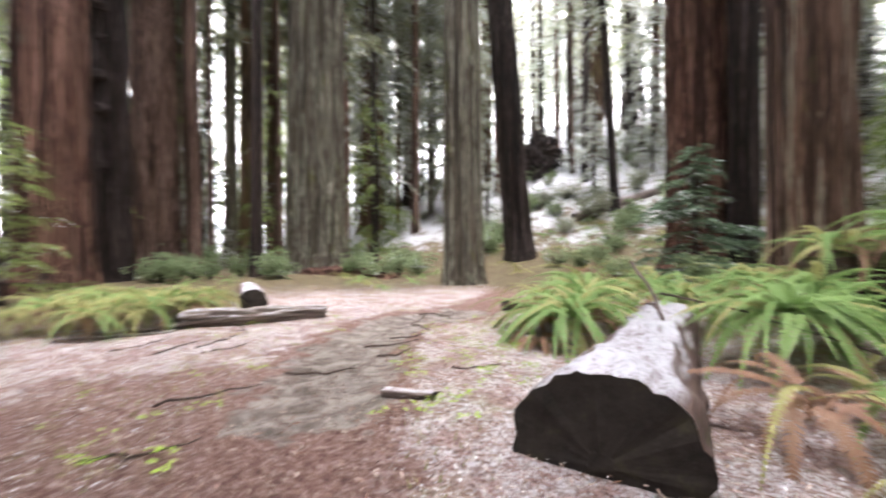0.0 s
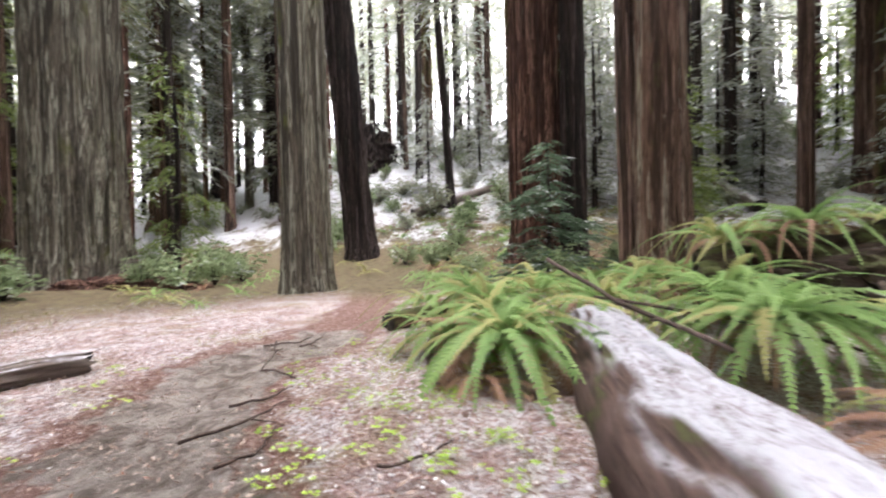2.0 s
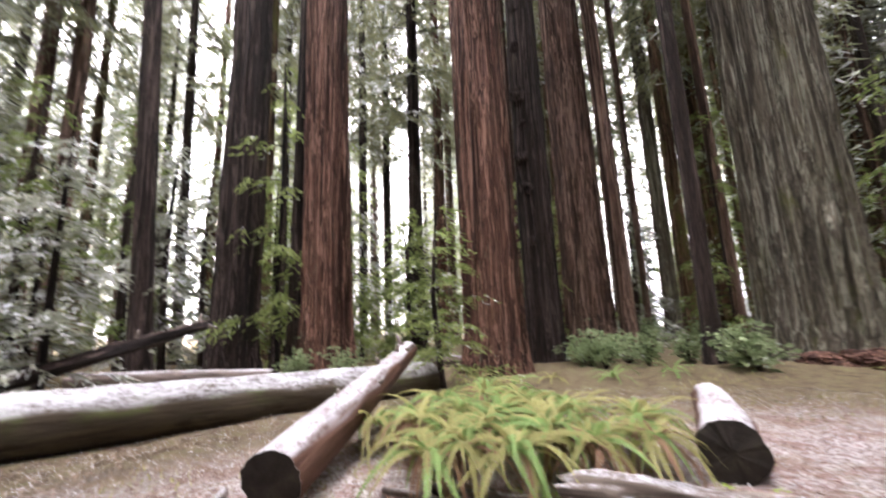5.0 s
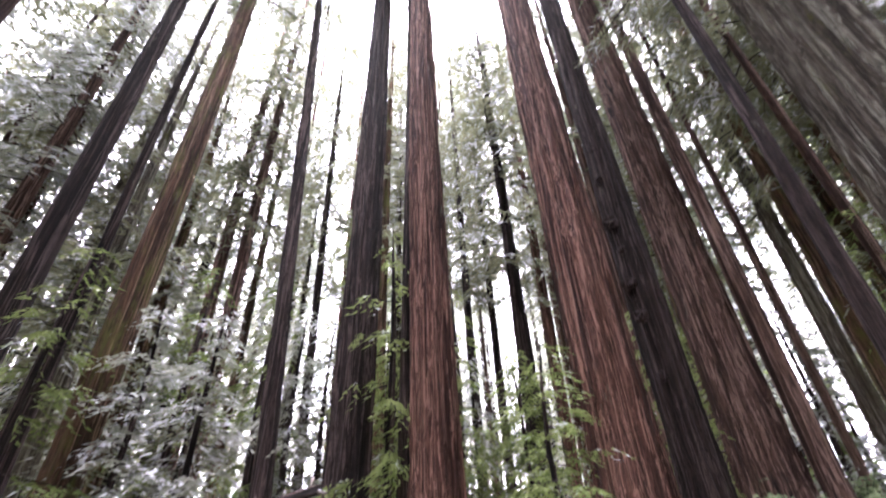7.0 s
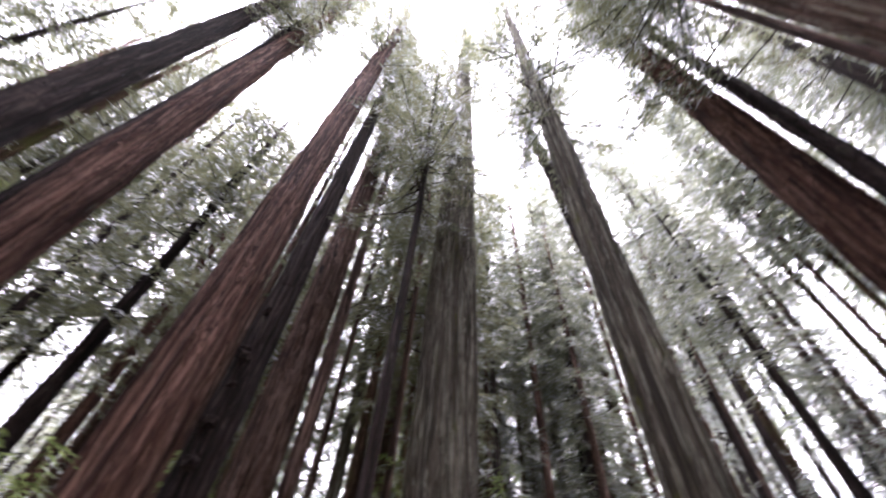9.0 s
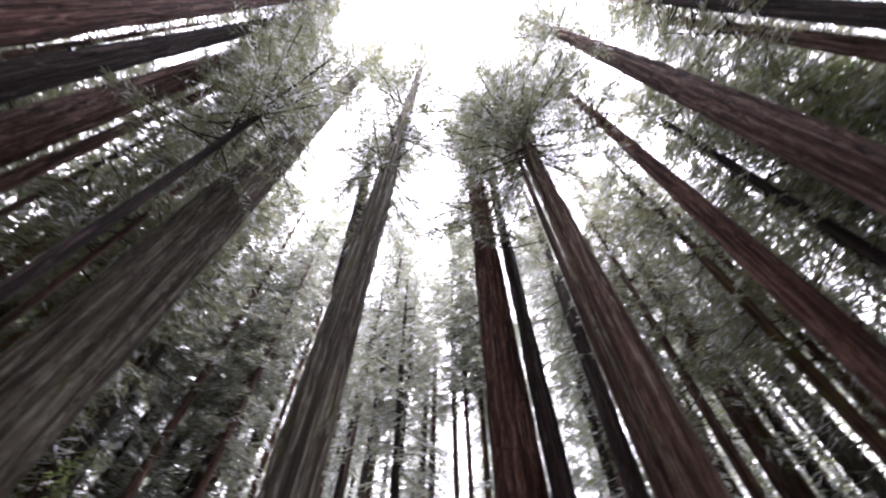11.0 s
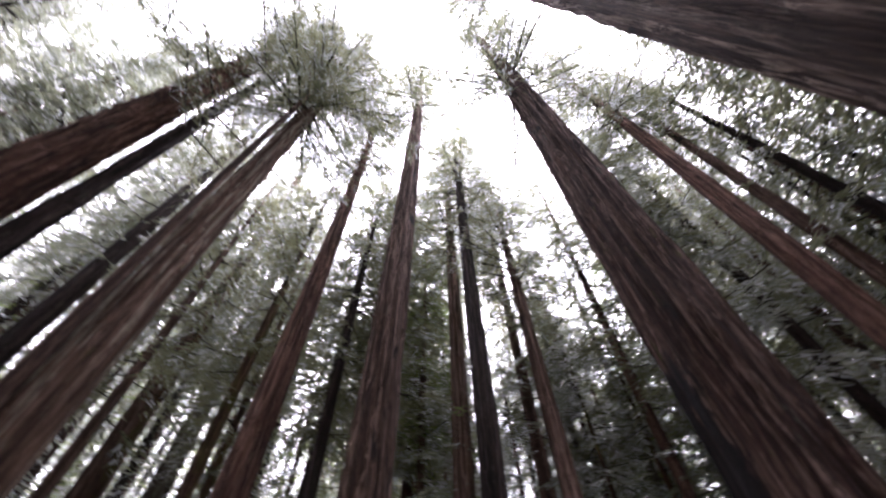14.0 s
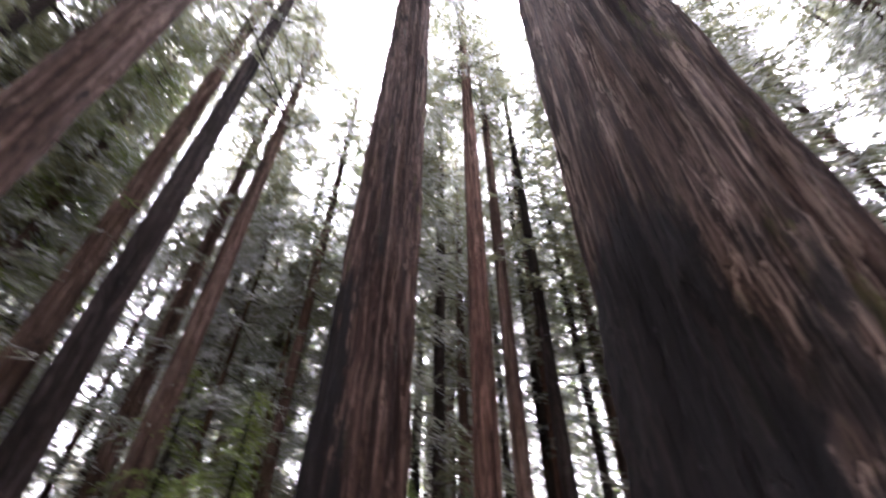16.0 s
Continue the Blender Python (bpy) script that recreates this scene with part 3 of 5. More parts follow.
# x, y, diameter, height, bark, detail, lean
GROVE = [
    (-13.3, 14.1, 1.85, 64, "red", 2, (0, 0)),
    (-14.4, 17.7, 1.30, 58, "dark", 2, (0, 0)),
    (-15.2, 21.8, 1.95, 66, "brown", 2, (0, 0)),
    (-13.6, 22.4, 0.75, 50, "brown", 1, (0, 0)),
    (-19.1, 36.8, 1.10, 55, "grey", 1, (0, 0)),
    (-8.4, 18.4, 0.50, 40, "dark", 1, (0, 0)),
    (-6.7, 21.7, 2.65, 82, "grey", 2, (0, 0)),
    (-9.7, 39.0, 1.50, 60, "red", 1, (0, 0)),
    (-8.2, 47.6, 2.80, 60, "mossy", 1, (0, 0)),
    (-4.2, 55.0, 2.10, 55, "dark", 1, (-1, 0)),
    (0.84, 16.7, 1.38, 80, "grey", 2, (0, 0)),
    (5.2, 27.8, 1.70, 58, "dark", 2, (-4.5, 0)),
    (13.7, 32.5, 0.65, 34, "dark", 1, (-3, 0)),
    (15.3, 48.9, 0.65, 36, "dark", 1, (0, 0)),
    (17.8, 47.2, 1.40, 52, "mossy", 1, (0, 0)),
    (11.3, 18.3, 2.15, 70, "red", 2, (0, 0)),
    (12.5, 17.0, 1.00, 58, "dark", 2, (0, 0)),
    (9.5, 10.3, 1.30, 63, "tan", 2, (0, 0)),
    (8.85, 10.8, 0.42, 46, "brown", 1, (0, 0)),
    (23.5, 20.0, 1.40, 56, "dark", 1, (0, 0)),
    (36.0, 28.0, 1.60, 56, "brown", 1, (0, 0)),
    (33.8, 22.8, 1.40, 54, "mossy", 1, (0, 0)),
    (34.8, 14.8, 2.00, 64, "brown", 1, (0, 0)),
    (17.5, 5.5, 1.45, 60, "red", 1, (0, 0)),
    (37.0, 10.8, 1.70, 58, "grey", 1, (0, 0)),
    (11.95, 1.16, 1.70, 74, "brown", 2, (0, 0)),
    (19.5, -6.7, 1.30, 58, "brown", 1, (0, 0)),
    (16.0, -6.8, 1.35, 60, "dark", 1, (0, 0)),
    (20.6, -13.9, 1.10, 55, "brown", 1, (0, 0)),
    (13.3, -17.8, 0.80, 48, "brown", 1, (0, 0)),
    (15.9, -11.7, 1.20, 46, "brown", 1, (0, 0)),
    (-15.6, 32.2, 0.85, 52, "mossy", 1, (0, 0)),
    (1.68, -4.46, 2.15, 68, "charred", 2, (0, 0)),
    (4.8, -23.9, 0.90, 50, "dark", 1, (0, 0)),
    (0.2, -14.6, 1.20, 58, "red", 1, (0, 0)),
    (-0.9, -20.8, 1.00, 54, "brown", 1, (0, 0)),
    (-3.3, -22.8, 0.90, 52, "dark", 1, (0, 0)),
    (-4.95, 0.6, 2.5, 72, "old", 2, (0, 0)),
    (-21.3, -6.3, 1.00, 56, "dark", 1, (0, 0)),
    (-24.0, -5.5, 0.50, 52, "dark", 1, (0, 0)),
    (-21.0, -2.4, 1.15, 50, "mossy", 1, (0, 0)),
    (-22.5, 3.9, 0.75, 52, "dark", 1, (0, -3)),
    (-32.5, 5.2, 0.60, 44, "dark", 1, (0, -1)),
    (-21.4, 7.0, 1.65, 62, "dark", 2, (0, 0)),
    (-18.8, 10.0, 1.75, 64, "red", 2, (0, 0)),
    (-20.2, 9.1, 0.60, 54, "dark", 1, (0, 0)),
    (-31.9, 9.9, 0.80, 50, "mossy", 1, (0, 0)),
    (-32.2, 17.2, 0.70, 46, "dark", 1, (0, 0)),
    (-34.1, 20.2, 0.65, 46, "dark", 1, (0, 0)),
    (-32.8, 22.7, 0.80, 50, "dark", 1, (0, 0)),
    (-31.9, 24.3, 0.90, 52, "red", 1, (0, 0)),
    (-29.9, -0.3, 0.80, 50, "brown", 1, (0, 0)),
    (-31.6, -1.9, 0.85, 50, "brown", 1, (0, 0)),
]
CROWN_OF = {0.84: 4, 9.5: 0, 1.68: 0, 11.3: 1, 11.95: 3, -6.7: 3, -13.3: 2, -15.2: 3}
for n_tree, (x, y, diam, H, kind, detail, lean) in enumerate(GROVE):
    west = x < -10
    redwood(x, y, diam, 1.18 * H, kind, detail, lean, CROWN_OF.get(x, 2 + n_tree % 2 if west else n_tree % 4), n_tree, (0.65 if west else 0.95) + 0.25 * min(1.0, diam / 1.3), detail == 1 and math.hypot(x + 2.5, y - 5.2) > 27)


def scatter(count, inner, outer, gap, seed, keep_from=()):
    """Places spread over a ring round the clearing, none within gap of another."""
    r = np.random.default_rng(seed)
    got = [(a, b) for a, b, *_ in GROVE] + list(keep_from)
    out = []
    tries = 0
    while len(out) < count and tries < 40000:
        tries += 1
        q = math.sqrt(r.uniform(inner ** 2, outer ** 2))
        a = r.uniform(0, 2 * math.pi)
        x, y = -1.5 + q * math.cos(a), 6 + q * math.sin(a)
        if all((x - c) ** 2 + (y - d) ** 2 > gap * gap for c, d in got):
            got.append((x, y))
            out.append((x, y, r.uniform(0, 1), r.uniform(0, 1)))
    return out


CLEAR = ((11.3, 48.0), (10.5, 44.0), (9.6, 40.0), (8.6, 36.0))
for k, (x, y, p, q) in enumerate(scatter(72, 24, 46, 4.2, 21, CLEAR)):
    if x < -15 and -16 < y < 12 or on_hill(x, y) and math.hypot(x, y) < 38:
        continue
    redwood(x, y, 0.40 + 0.5 * p, 46 + 20 * q, ("brown", "brown", "mossy", "dark", "grey")[k % 5], 0, (0, 0), k, k + 900, 1.05, True)
for k, (x, y, p, q) in enumerate(scatter(46, 34, 58, 4.2, 3, CLEAR) + [s for s in scatter(64, 40, 78, 4.4, 6, CLEAR) if s[0] > 18 and s[1] > 8] + [s for s in scatter(60, 25, 36, 4.0, 5) if s[1] < -4]):
    # paler crowns to the south, brightened in colour as mist would
    redwood(x, y, 0.45 + 0.75 * p, 36 + 20 * q, ("dark", "brown", "grey", "red", "mossy")[k % 5], 0, (0, 0), k, k + 300, 1.0, False, y < -4 and k % 3 > 0)


# taller, slimmer redwoods that close the canopy behind the great ones
for k, (x, y, p, q) in enumerate(scatter(74, 21, 44, 3.6, 33, CLEAR)):
    a, d = math.degrees(math.atan2(x + 1.5, y - 4.0)), math.hypot(x + 1.5, y - 4.0)
    if -14 < a < 90 and (d < 40 or a > 45) or 112 < a < 158 or -140 < a < -40 and d < 33:
        continue
    redwood(x, y, 0.35 + 0.4 * p, 58 + 22 * q, ("brown", "mossy", "dark", "brown", "red")[k % 5], 0, (0, 0), k, k + 1500, 1.1, True)


for k, (a, d, H) in enumerate(((-9, 36, 66), (3, 41, 70), (8, 46, 72), (21, 44, 72), (28, 47, 70), (36, 43, 68), (41, 38, 66), (56, 40, 64), (74, 34, 62))):
    x, y = -1.5 + d * math.sin(radians(a)), 4.0 + d * math.cos(radians(a))
    redwood(x, y, 0.5 + 0.06 * (k % 3), H, ("brown", "dark", "mossy")[k % 3], 0, (0, 0), k, k + 1700, 1.35, True)


# lower conifers, leafy to the ground, where the canopy opens
for k in range(30):
    a, d = (112 + 2.3 * k, 27 + (k * 7) % 19) if k < 18 else (-12 + 1.7 * (k - 18), 39 + (k * 5) % 14)
    x, y = -2.6 + d * math.sin(radians(a)), 5.2 + d * math.cos(radians(a))
    # snowy crowns forced on, their pale colour standing in for bright mist
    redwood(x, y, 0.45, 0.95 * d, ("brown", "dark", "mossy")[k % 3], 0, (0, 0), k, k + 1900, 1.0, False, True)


def young_tree(x, y, H, k, material_crown, label):
    ob = tagged(new("young_conifer"), label, "tree", "understory trees")
    ob.location = (x, y, ground_at(x, y) - 0.05)
    part("trunk", trunk_mesh("trunk", 0.012 * H + 0.02, H, BARK["dark"], 8, 9, 0.0, 0.0, 0.2, (0, 0), k + 700), ob)
    part("crown", material_crown, ob, m=Matrix.LocRotScale((0, 0, 0), Euler((0, 0, 1.7 * k)), (H / 14 * 0.6 + 0.45, H / 14 * 0.6 + 0.45, H / 14)))
    return ob


for k, (x, y, p, q) in enumerate(scatter(80, 25, 62, 2.6, 11, CLEAR)):
    if abs(math.degrees(math.atan2(x + 2.3, y - 5.2)) + 3) < 24 and math.hypot(x, y) < 58:
        continue
    young_tree(x, y, 5 + 10 * p, k, SNOWY_LOW if on_hill(x, y) else LOW_CROWNS[k % 3], "young conifer with drooping snow-dusted green boughs")


def far_woods(count, seed, inner, outer, label, sprays, long, wide, tones, tall=(34, 58)):
    """The woods beyond, past counting: a belt of snowy conifers round the valley. Mist is painted into their leaf
    colours.
    """
    r = np.random.default_rng(seed)
    bases, heads, size, tubes, tone = [], [], [], [], []
    for _ in range(count):
        q, a = math.sqrt(r.uniform(inner ** 2, outer ** 2)), r.uniform(0, 2 * math.pi)
        x, y = -1.5 + q * math.cos(a), 6 + q * math.sin(a)
        # the grove opens to the south-east
        low = 0.9 if -0.95 < math.atan2(y - 6, x + 1.5) < -0.45 else 1.0
        if math.hypot(x, y) < 56 and 8 < math.degrees(math.atan2(x, y)) < 33:
            continue
        z, H = ground_at(x, y), r.uniform(*tall) * low
        tubes.append(tube([(x, y, z - 1), (x, y, z + 0.5 * H), (x, y, z + H)], [0.45, 0.3, 0.04], 5, caps=False))
        foot, girth, mark = r.uniform(0.02, 0.25), r.uniform(0.8, 1.25), len(bases)
        for k in range(sprays):
            f = (k + r.uniform(0, 1)) / sprays
            b = r.uniform(0, 6.28)
            w = girth * (4.6 * (1 - f) ** 0.7 + 0.25) * r.uniform(0.1, 0.85)
            bases.append((x + w * math.cos(b), y + w * math.sin(b), z + H * (foot + (1 - foot) * f)))
            heads.append((math.cos(b), math.sin(b), 0.0))
            size.append(r.uniform(*long))
        tone += [1 + int(r.integers(0, len(tones)))] * (len(bases) - mark)
    v, f = merged(tubes)
    lv = spray_leaves(np.array(bases), np.array(heads), 0.6, np.array(size), 6, wide, r, 3)
    n = len(v)
    me = mesh_of("far_woods", [tuple(p) for p in v] + [tuple(p) for p in lv], list(f) + [tuple(q) for q in np.arange(n, n + len(lv)).reshape(-1, 3)], TWIG)
    for t in tones:
        me.materials.append(t)
    idx = np.zeros(len(me.polygons), dtype=np.int32)
    idx[len(f):] = np.repeat(tone, 6)
    me.polygons.foreach_set("material_index", idx)
    tagged(new("far_woods", me), label, "forest", kind="stuff")


far_woods(160, 8, 108, 190, "distant snowy conifer forest round the valley, painted hazy", 90, (3.0, 5.5), 0.2, (HAZY_SNOW_LADEN,))
far_woods(190, 9, 56, 108, "snow-laden conifers behind the redwood grove, painted pale like mist", 240, (2.0, 3.6), 0.15, (HAZY_SNOW_LADEN, HAZY_FROSTED, HAZY_FROSTED, NEEDLE))
far_woods(150, 10, 33, 60, "slender frosted conifers between the redwoods, painted pale like mist", 230, (1.5, 2.8), 0.085, (HAZY_FROSTED, HAZY_SNOW_LADEN, HAZY_SNOW_LADEN, FRESH), (26, 52))

for k in range(16):
    a, d = radians(-44 - 1.5 * k), 34 + (k * 13) % 24
    x, y = -2.3 - d * math.sin(a), 5.2 + d * math.cos(a)
    young_tree(x, y, 9 + (k * 5) % 8, k + 400, SNOWY_LOW, "young conifer with drooping snow-dusted green boughs")


# ---- fallen logs ----
def log_body(L, r0, r1, segs, rings, rough, seed):
    """A log along +Z with knots, cracks and an uneven section. Returns vertices, faces and the two end rings."""
    r = np.random.default_rng(seed)
    ph = r.uniform(0, 6.3, 8)
    verts, faces = [], []
    for i in range(rings):
        f = i / (rings - 1)
        rad = r0 + (r1 - r0) * f
        bx, by = 0.12 * rad * math.sin(3 * f + ph[6]), 0.12 * rad * math.sin(4 * f + ph[7])
        for k in range(segs):
            a = 2 * math.pi * k / segs
            q = 1 + rough * (0.3 * math.sin(2 * a + ph[0]) + 0.22 * math.sin(3 * a + ph[1] + f) + 0.12 * math.sin(5 * a + ph[2] + 2 * f))
            q += rough * 0.8 * noise.noise((1.6 * math.cos(a) + seed, 1.6 * math.sin(a), f * L * 1.6))
            q += rough * 0.7 * noise.noise((5 * math.cos(a), 5 * math.sin(a) + seed, f * L * 1.7))
            q += rough * 0.4 * noise.noise((13 * math.cos(a), 13 * math.sin(a) + seed, f * L * 3.0))
            jag = 0.25 * rough * noise.noise((4 * math.cos(a), 4 * math.sin(a), seed)) * (abs(2 * f - 1) > 0.999)
            verts.append((rad * q * math.cos(a) + bx, rad * q * math.sin(a) + by, L * f + jag))
    for i in range(rings - 1):
        for k in range(segs):
            a, b = i * segs + k, i * segs + (k + 1) % segs
            faces.append((a, b, b + segs, a + segs))
    return verts, faces, verts[:segs], verts[-segs:]


def end_cap(ring, out, seed, depth=0.03):
    """An uneven end face just proud of a ring; out is -1 or 1 along the log."""
    r = np.random.default_rng(seed)
    pts = np.array(ring)
    c = pts.mean(0)
    n = len(pts)
    verts, faces = [], []
    for q in (0.995, 0.7, 0.4, 0.15):
        for p in pts:
            v = c + (p - c) * q
            v[2] += out * (0.004 + depth * (1 - q) * (0.6 + 0.8 * noise.noise((7 * v[0], 7 * v[1], seed))))
            verts.append(tuple(v))
    for j in range(3):
        for k in range(n):
            a, b = j * n + k, j * n + (k + 1) % n
            faces.append((a, b, b + n, a + n))
    faces.append(tuple(range(3 * n, 4 * n)))
    return verts, faces


def fallen_log(p0, p1, r0, r1, material, label, end_material, seed, rough=0.12, segs=36, rings=26, stubs=(), name="fallen_log"):
    """A log from p0 to p1 (axis). stubs: (fraction along, angle in degrees, length, radius) of broken branches."""
    a, b = Vector(p0), Vector(p1)
    ob = tagged(new(name), label, "log")
    turn = (b - a).to_track_quat("Z", "Y")
    ob.matrix_basis = Matrix.LocRotScale(a, turn, None)
    L = (b - a).length
    v, f, low, high = log_body(L, r0, r1, segs, rings, rough, seed)
    part("bark", mesh_of("bark", v, f, material, True), ob)
    for ring, out in ((low, -1), (high, 1)):
        cv, cf = end_cap(ring, out, seed + out)
        part("cut_end", mesh_of("cut_end", cv, cf, end_material), ob, label="near-black end grain")
    for k, (fr, deg, ln, rad) in enumerate(stubs):
        d = Vector((math.cos(radians(deg)), math.sin(radians(deg)), 0.35))
        o = Vector((0, 0, L * fr)) + d.normalized() * (r0 + (r1 - r0) * fr) * 0.8
        pts = [o + d * ln * q + Vector((0, 0, 0.15 * ln * q * q)) for q in (0, 0.35, 0.7, 1.0)]
        tv, tf = tube(pts, [rad * 1.4, rad, rad * 0.9, rad * 0.7], 9, 0.12, seed + k)
        part("branch_stub", mesh_of("branch_stub", tv, tf, LOG_WEATHERED, True), ob)
    return ob


fallen_log((1.0, 2.77, 0.03), (3.72, 6.75, 0.12), 0.64, 0.50, LOG_GREAT, "huge sawn log with snow-dusted top and black end", CUT, 1, 0.10, 72, 60)
fallen_log((-4.93, 7.62, 0.15), (-2.62, 8.98, 0.14), 0.18, 0.13, LOG_WEATHERED, "short weathered grey log lying on duff", CUT, 2, 0.55, 56, 70, ((0.8, 20, 0.10, 0.04),))
fallen_log((-6.62, 5.62, 0.22), (-10.9, 9.4, 1.15), 0.30, 0.19, LOG_RED, "snow-topped reddish log propped up at one end", CUT, 3, 0.09, 36, 34, ((0.22, 35, 0.10, 0.025), (0.3, 70, 0.12, 0.03), (0.36, 20, 0.14, 0.02), (0.7, 30, 0.16, 0.03), (0.78, 100, 0.18, 0.04), (0.45, 150, 0.15, 0.04), (0.5, 20, 0.10, 0.03), (0.6, 80, 0.12, 0.03), (0.85, 140, 0.2, 0.05), (0.93, 60, 0.25, 0.05)))
fallen_log((-10.7, 0.2, 0.37), (-11.9, 10.6, 0.35), 0.47, 0.42, LOG_LONG, "long fallen trunk, mossy dark sides and snowy top", CUT, 4, 0.1, 36, 40)
fallen_log((-4.36, 9.42, 0.26), (-5.95, 12.4, 0.26), 0.31, 0.26, LOG_RED, "short sawn log with snow on its back", CUT, 5, 0.1, 32, 20)
fallen_log((1.42, 9.35, 0.15), (4.4, 10.75, 0.18), 0.17, 0.14, LOG_MOSSY, "mossy rotten log half hidden by ferns", CUT, 6, 0.2, 24, 24)
fallen_log((6.4, 7.2, 0.72), (10.4, 1.5, 0.8), 0.60, 0.85, LOG_ROTTEN_SHADED, "big rotten trunk, coloured near black for its shaded hollow, mossy on top", CUT, 7, 0.5, 64, 70,
           ((0.25, 200, 0.5, 0.07), (0.38, 190, 0.6, 0.08), (0.47, 215, 0.45, 0.06), (0.60, 180, 0.7, 0.09), (0.72, 205, 0.5, 0.06), (0.33, 160, 0.35, 0.05)))
for (ax, ay), (bx, by), rad, seed in (((26.6, 17.0), (29.2, 21.2), 0.42, 8), ((10.5, 33.0), (20.5, 33.0), 0.42, 9), ((31.0, 13.5), (26.5, 12.0), 0.33, 10), ((22.0, 30.5), (16.0, 27.0), 0.28, 11)):
    fallen_log((ax, ay, ground_at(ax, ay) + 0.75 * rad), (bx, by, ground_at(bx, by) + 0.75 * rad), rad, 0.8 * rad, LOG_SNOWY, "fallen trunk on the hillside under snow", CUT, seed, 0.12, 20, 18)
fallen_log((-0.62, 4.25, 0.03), (-0.10, 4.12, 0.04), 0.06, 0.05, LOG_SNOWY, "snowy chunk of broken wood", CUT, 12, 0.3, 18, 9, name="wood_chunk")


fallen_log((-17.0, 1.0, 0.55), (-17.75, 5.9, 2.0), 0.22, 0.14, BARK["dark"], "dark leaning dead trunk with a splintered end", CUT, 14, 0.35, 24, 30, ((0.93, 60, 0.35, 0.07), (0.97, 200, 0.3, 0.06), (0.6, 90, 0.3, 0.04)))
fallen_log((-19.5, 13.0, 0.20), (-14.6, 18.2, 0.22), 0.24, 0.18, LOG_SNOWY, "fallen trunk behind the redwoods under snow", CUT, 15, 0.2, 20, 20)
fallen_log((-22.0, 2.0, 0.25), (-16.6, 7.6, 0.3), 0.26, 0.2, LOG_SNOWY, "fallen trunk behind the redwoods under snow", CUT, 16, 0.2, 20, 20)


# clods and roots that hang from the rotten trunk
r_root = np.random.default_rng(44)
rotten = [o for o in scene.objects if o.name.startswith("fallen_log") and abs(o.location.x - 6.4) < 0.01][0]
for k in range(16):
    f, a = r_root.uniform(0.05, 0.95), radians(r_root.uniform(120, 330))
    rad = 0.60 + 0.25 * f
    o = Vector((rad * math.cos(a), rad * math.sin(a), 6.9 * f))
    bm = bmesh.new()
    bmesh.ops.create_icosphere(bm, subdivisions=3, radius=r_root.uniform(0.14, 0.34))
    for v in bm.verts:
        v.co *= 1 + 0.6 * noise.noise(v.co * 4 + Vector((k, 0, 0))) + 0.3 * noise.noise(v.co * 11)
    me = bpy.data.meshes.new("soil_clod")
    bm.to_mesh(me)
    bm.free()
    part("soil_clod", me, rotten, LOG_ROTTEN_SHADED, m=Matrix.Translation(o))
    d = Vector(r_root.normal(size=3)) * 0.12
    d.z *= 3
    tv, tf = tube([o, o + Vector((math.cos(a), math.sin(a), 0)) * 0.25 + d, o + Vector((math.cos(a), math.sin(a), 0)) * 0.45 + d * 2], [0.035, 0.025, 0.01], 6, 0.15, k)
    part("root", mesh_of("root", tv, tf, LOG_WEATHERED if k % 3 == 0 else LOG_ROTTEN_SHADED, True), rotten)


for k in range(14):
    f, a = r_root.uniform(0.03, 0.75), radians(r_root.uniform(150, 250))
    rad = 0.60 + 0.25 * f
    out = Vector((math.cos(a), math.sin(a), 0))
    o = out * rad * 0.8 + Vector((0, 0, 6.9 * f))
    d = Vector(r_root.normal(size=3)) * 0.12
    tv, tf = tube([o, o + out * 0.3 + d, o + out * 0.48 + d * 2.2], [0.07, 0.055, 0.04], 8, 0.15, k + 50)
    part("root", mesh_of("root", tv, tf, STICK if k % 2 else LOG_WEATHERED, True), rotten, "pale broken root")


# ---- sticks ----
def stick(points, r0, r1, seed, label="fallen twig on the duff", twigs=0, material=None):
    r = np.random.default_rng(seed)
    pts = []
    for p, q in zip(points, points[1:]):
        for k in range(4):
            f = k / 4
            pts.append(Vector(p).lerp(Vector(q), f) + Vector(r.normal(size=3) * 0.012))
    pts.append(Vector(points[-1]))
    ob = tagged(new("stick"), label, "stick")
    n = len(pts)
    v, f = tube(pts, [r0 + (r1 - r0) * k / (n - 1) for k in range(n)], 7, 0.12, seed)
    part("stem", mesh_of("stem", v, f, material or STICK, True), ob)
    for k in range(twigs):
        i = int(r.integers(2, n - 1))
        d = Vector(r.normal(size=3)).normalized() * r.uniform(0.12, 0.3)
        d.z = abs(d.z) * 0.3
        tv, tf = tube([pts[i], pts[i] + d * 0.5, pts[i] + d], [r1, r1 * 0.8, r1 * 0.5], 5)
        part("twig", mesh_of("twig", tv, tf, material or STICK), ob)
    return ob


stick([(3.5, 7.6, 1.22), (2.95, 5.75, 0.86), (2.2, 4.1, 0.80)], 0.035, 0.018, 1, "long bare branch leaning over the log", 2)
stick([(3.55, 6.7, 0.75), (3.7, 5.1, 0.72), (4.3, 3.6, 0.42), (5.0, 2.6, 0.30)], 0.022, 0.01, 2, "thin branch trailing off the log", 2)
stick([(-6.15, 4.85, 0.05), (-6.7, 5.05, 0.07), (-7.3, 5.3, 0.06)], 0.055, 0.05, 3, "snow-dusted broken branch on the ground", 0, LOG_SNOWY)
stick([(-5.95, 6.95, 0.06), (-5.4, 7.35, 0.08), (-4.75, 7.85, 0.06)], 0.05, 0.035, 4, "weathered branch beside a short log", 0, LOG_WEATHERED)
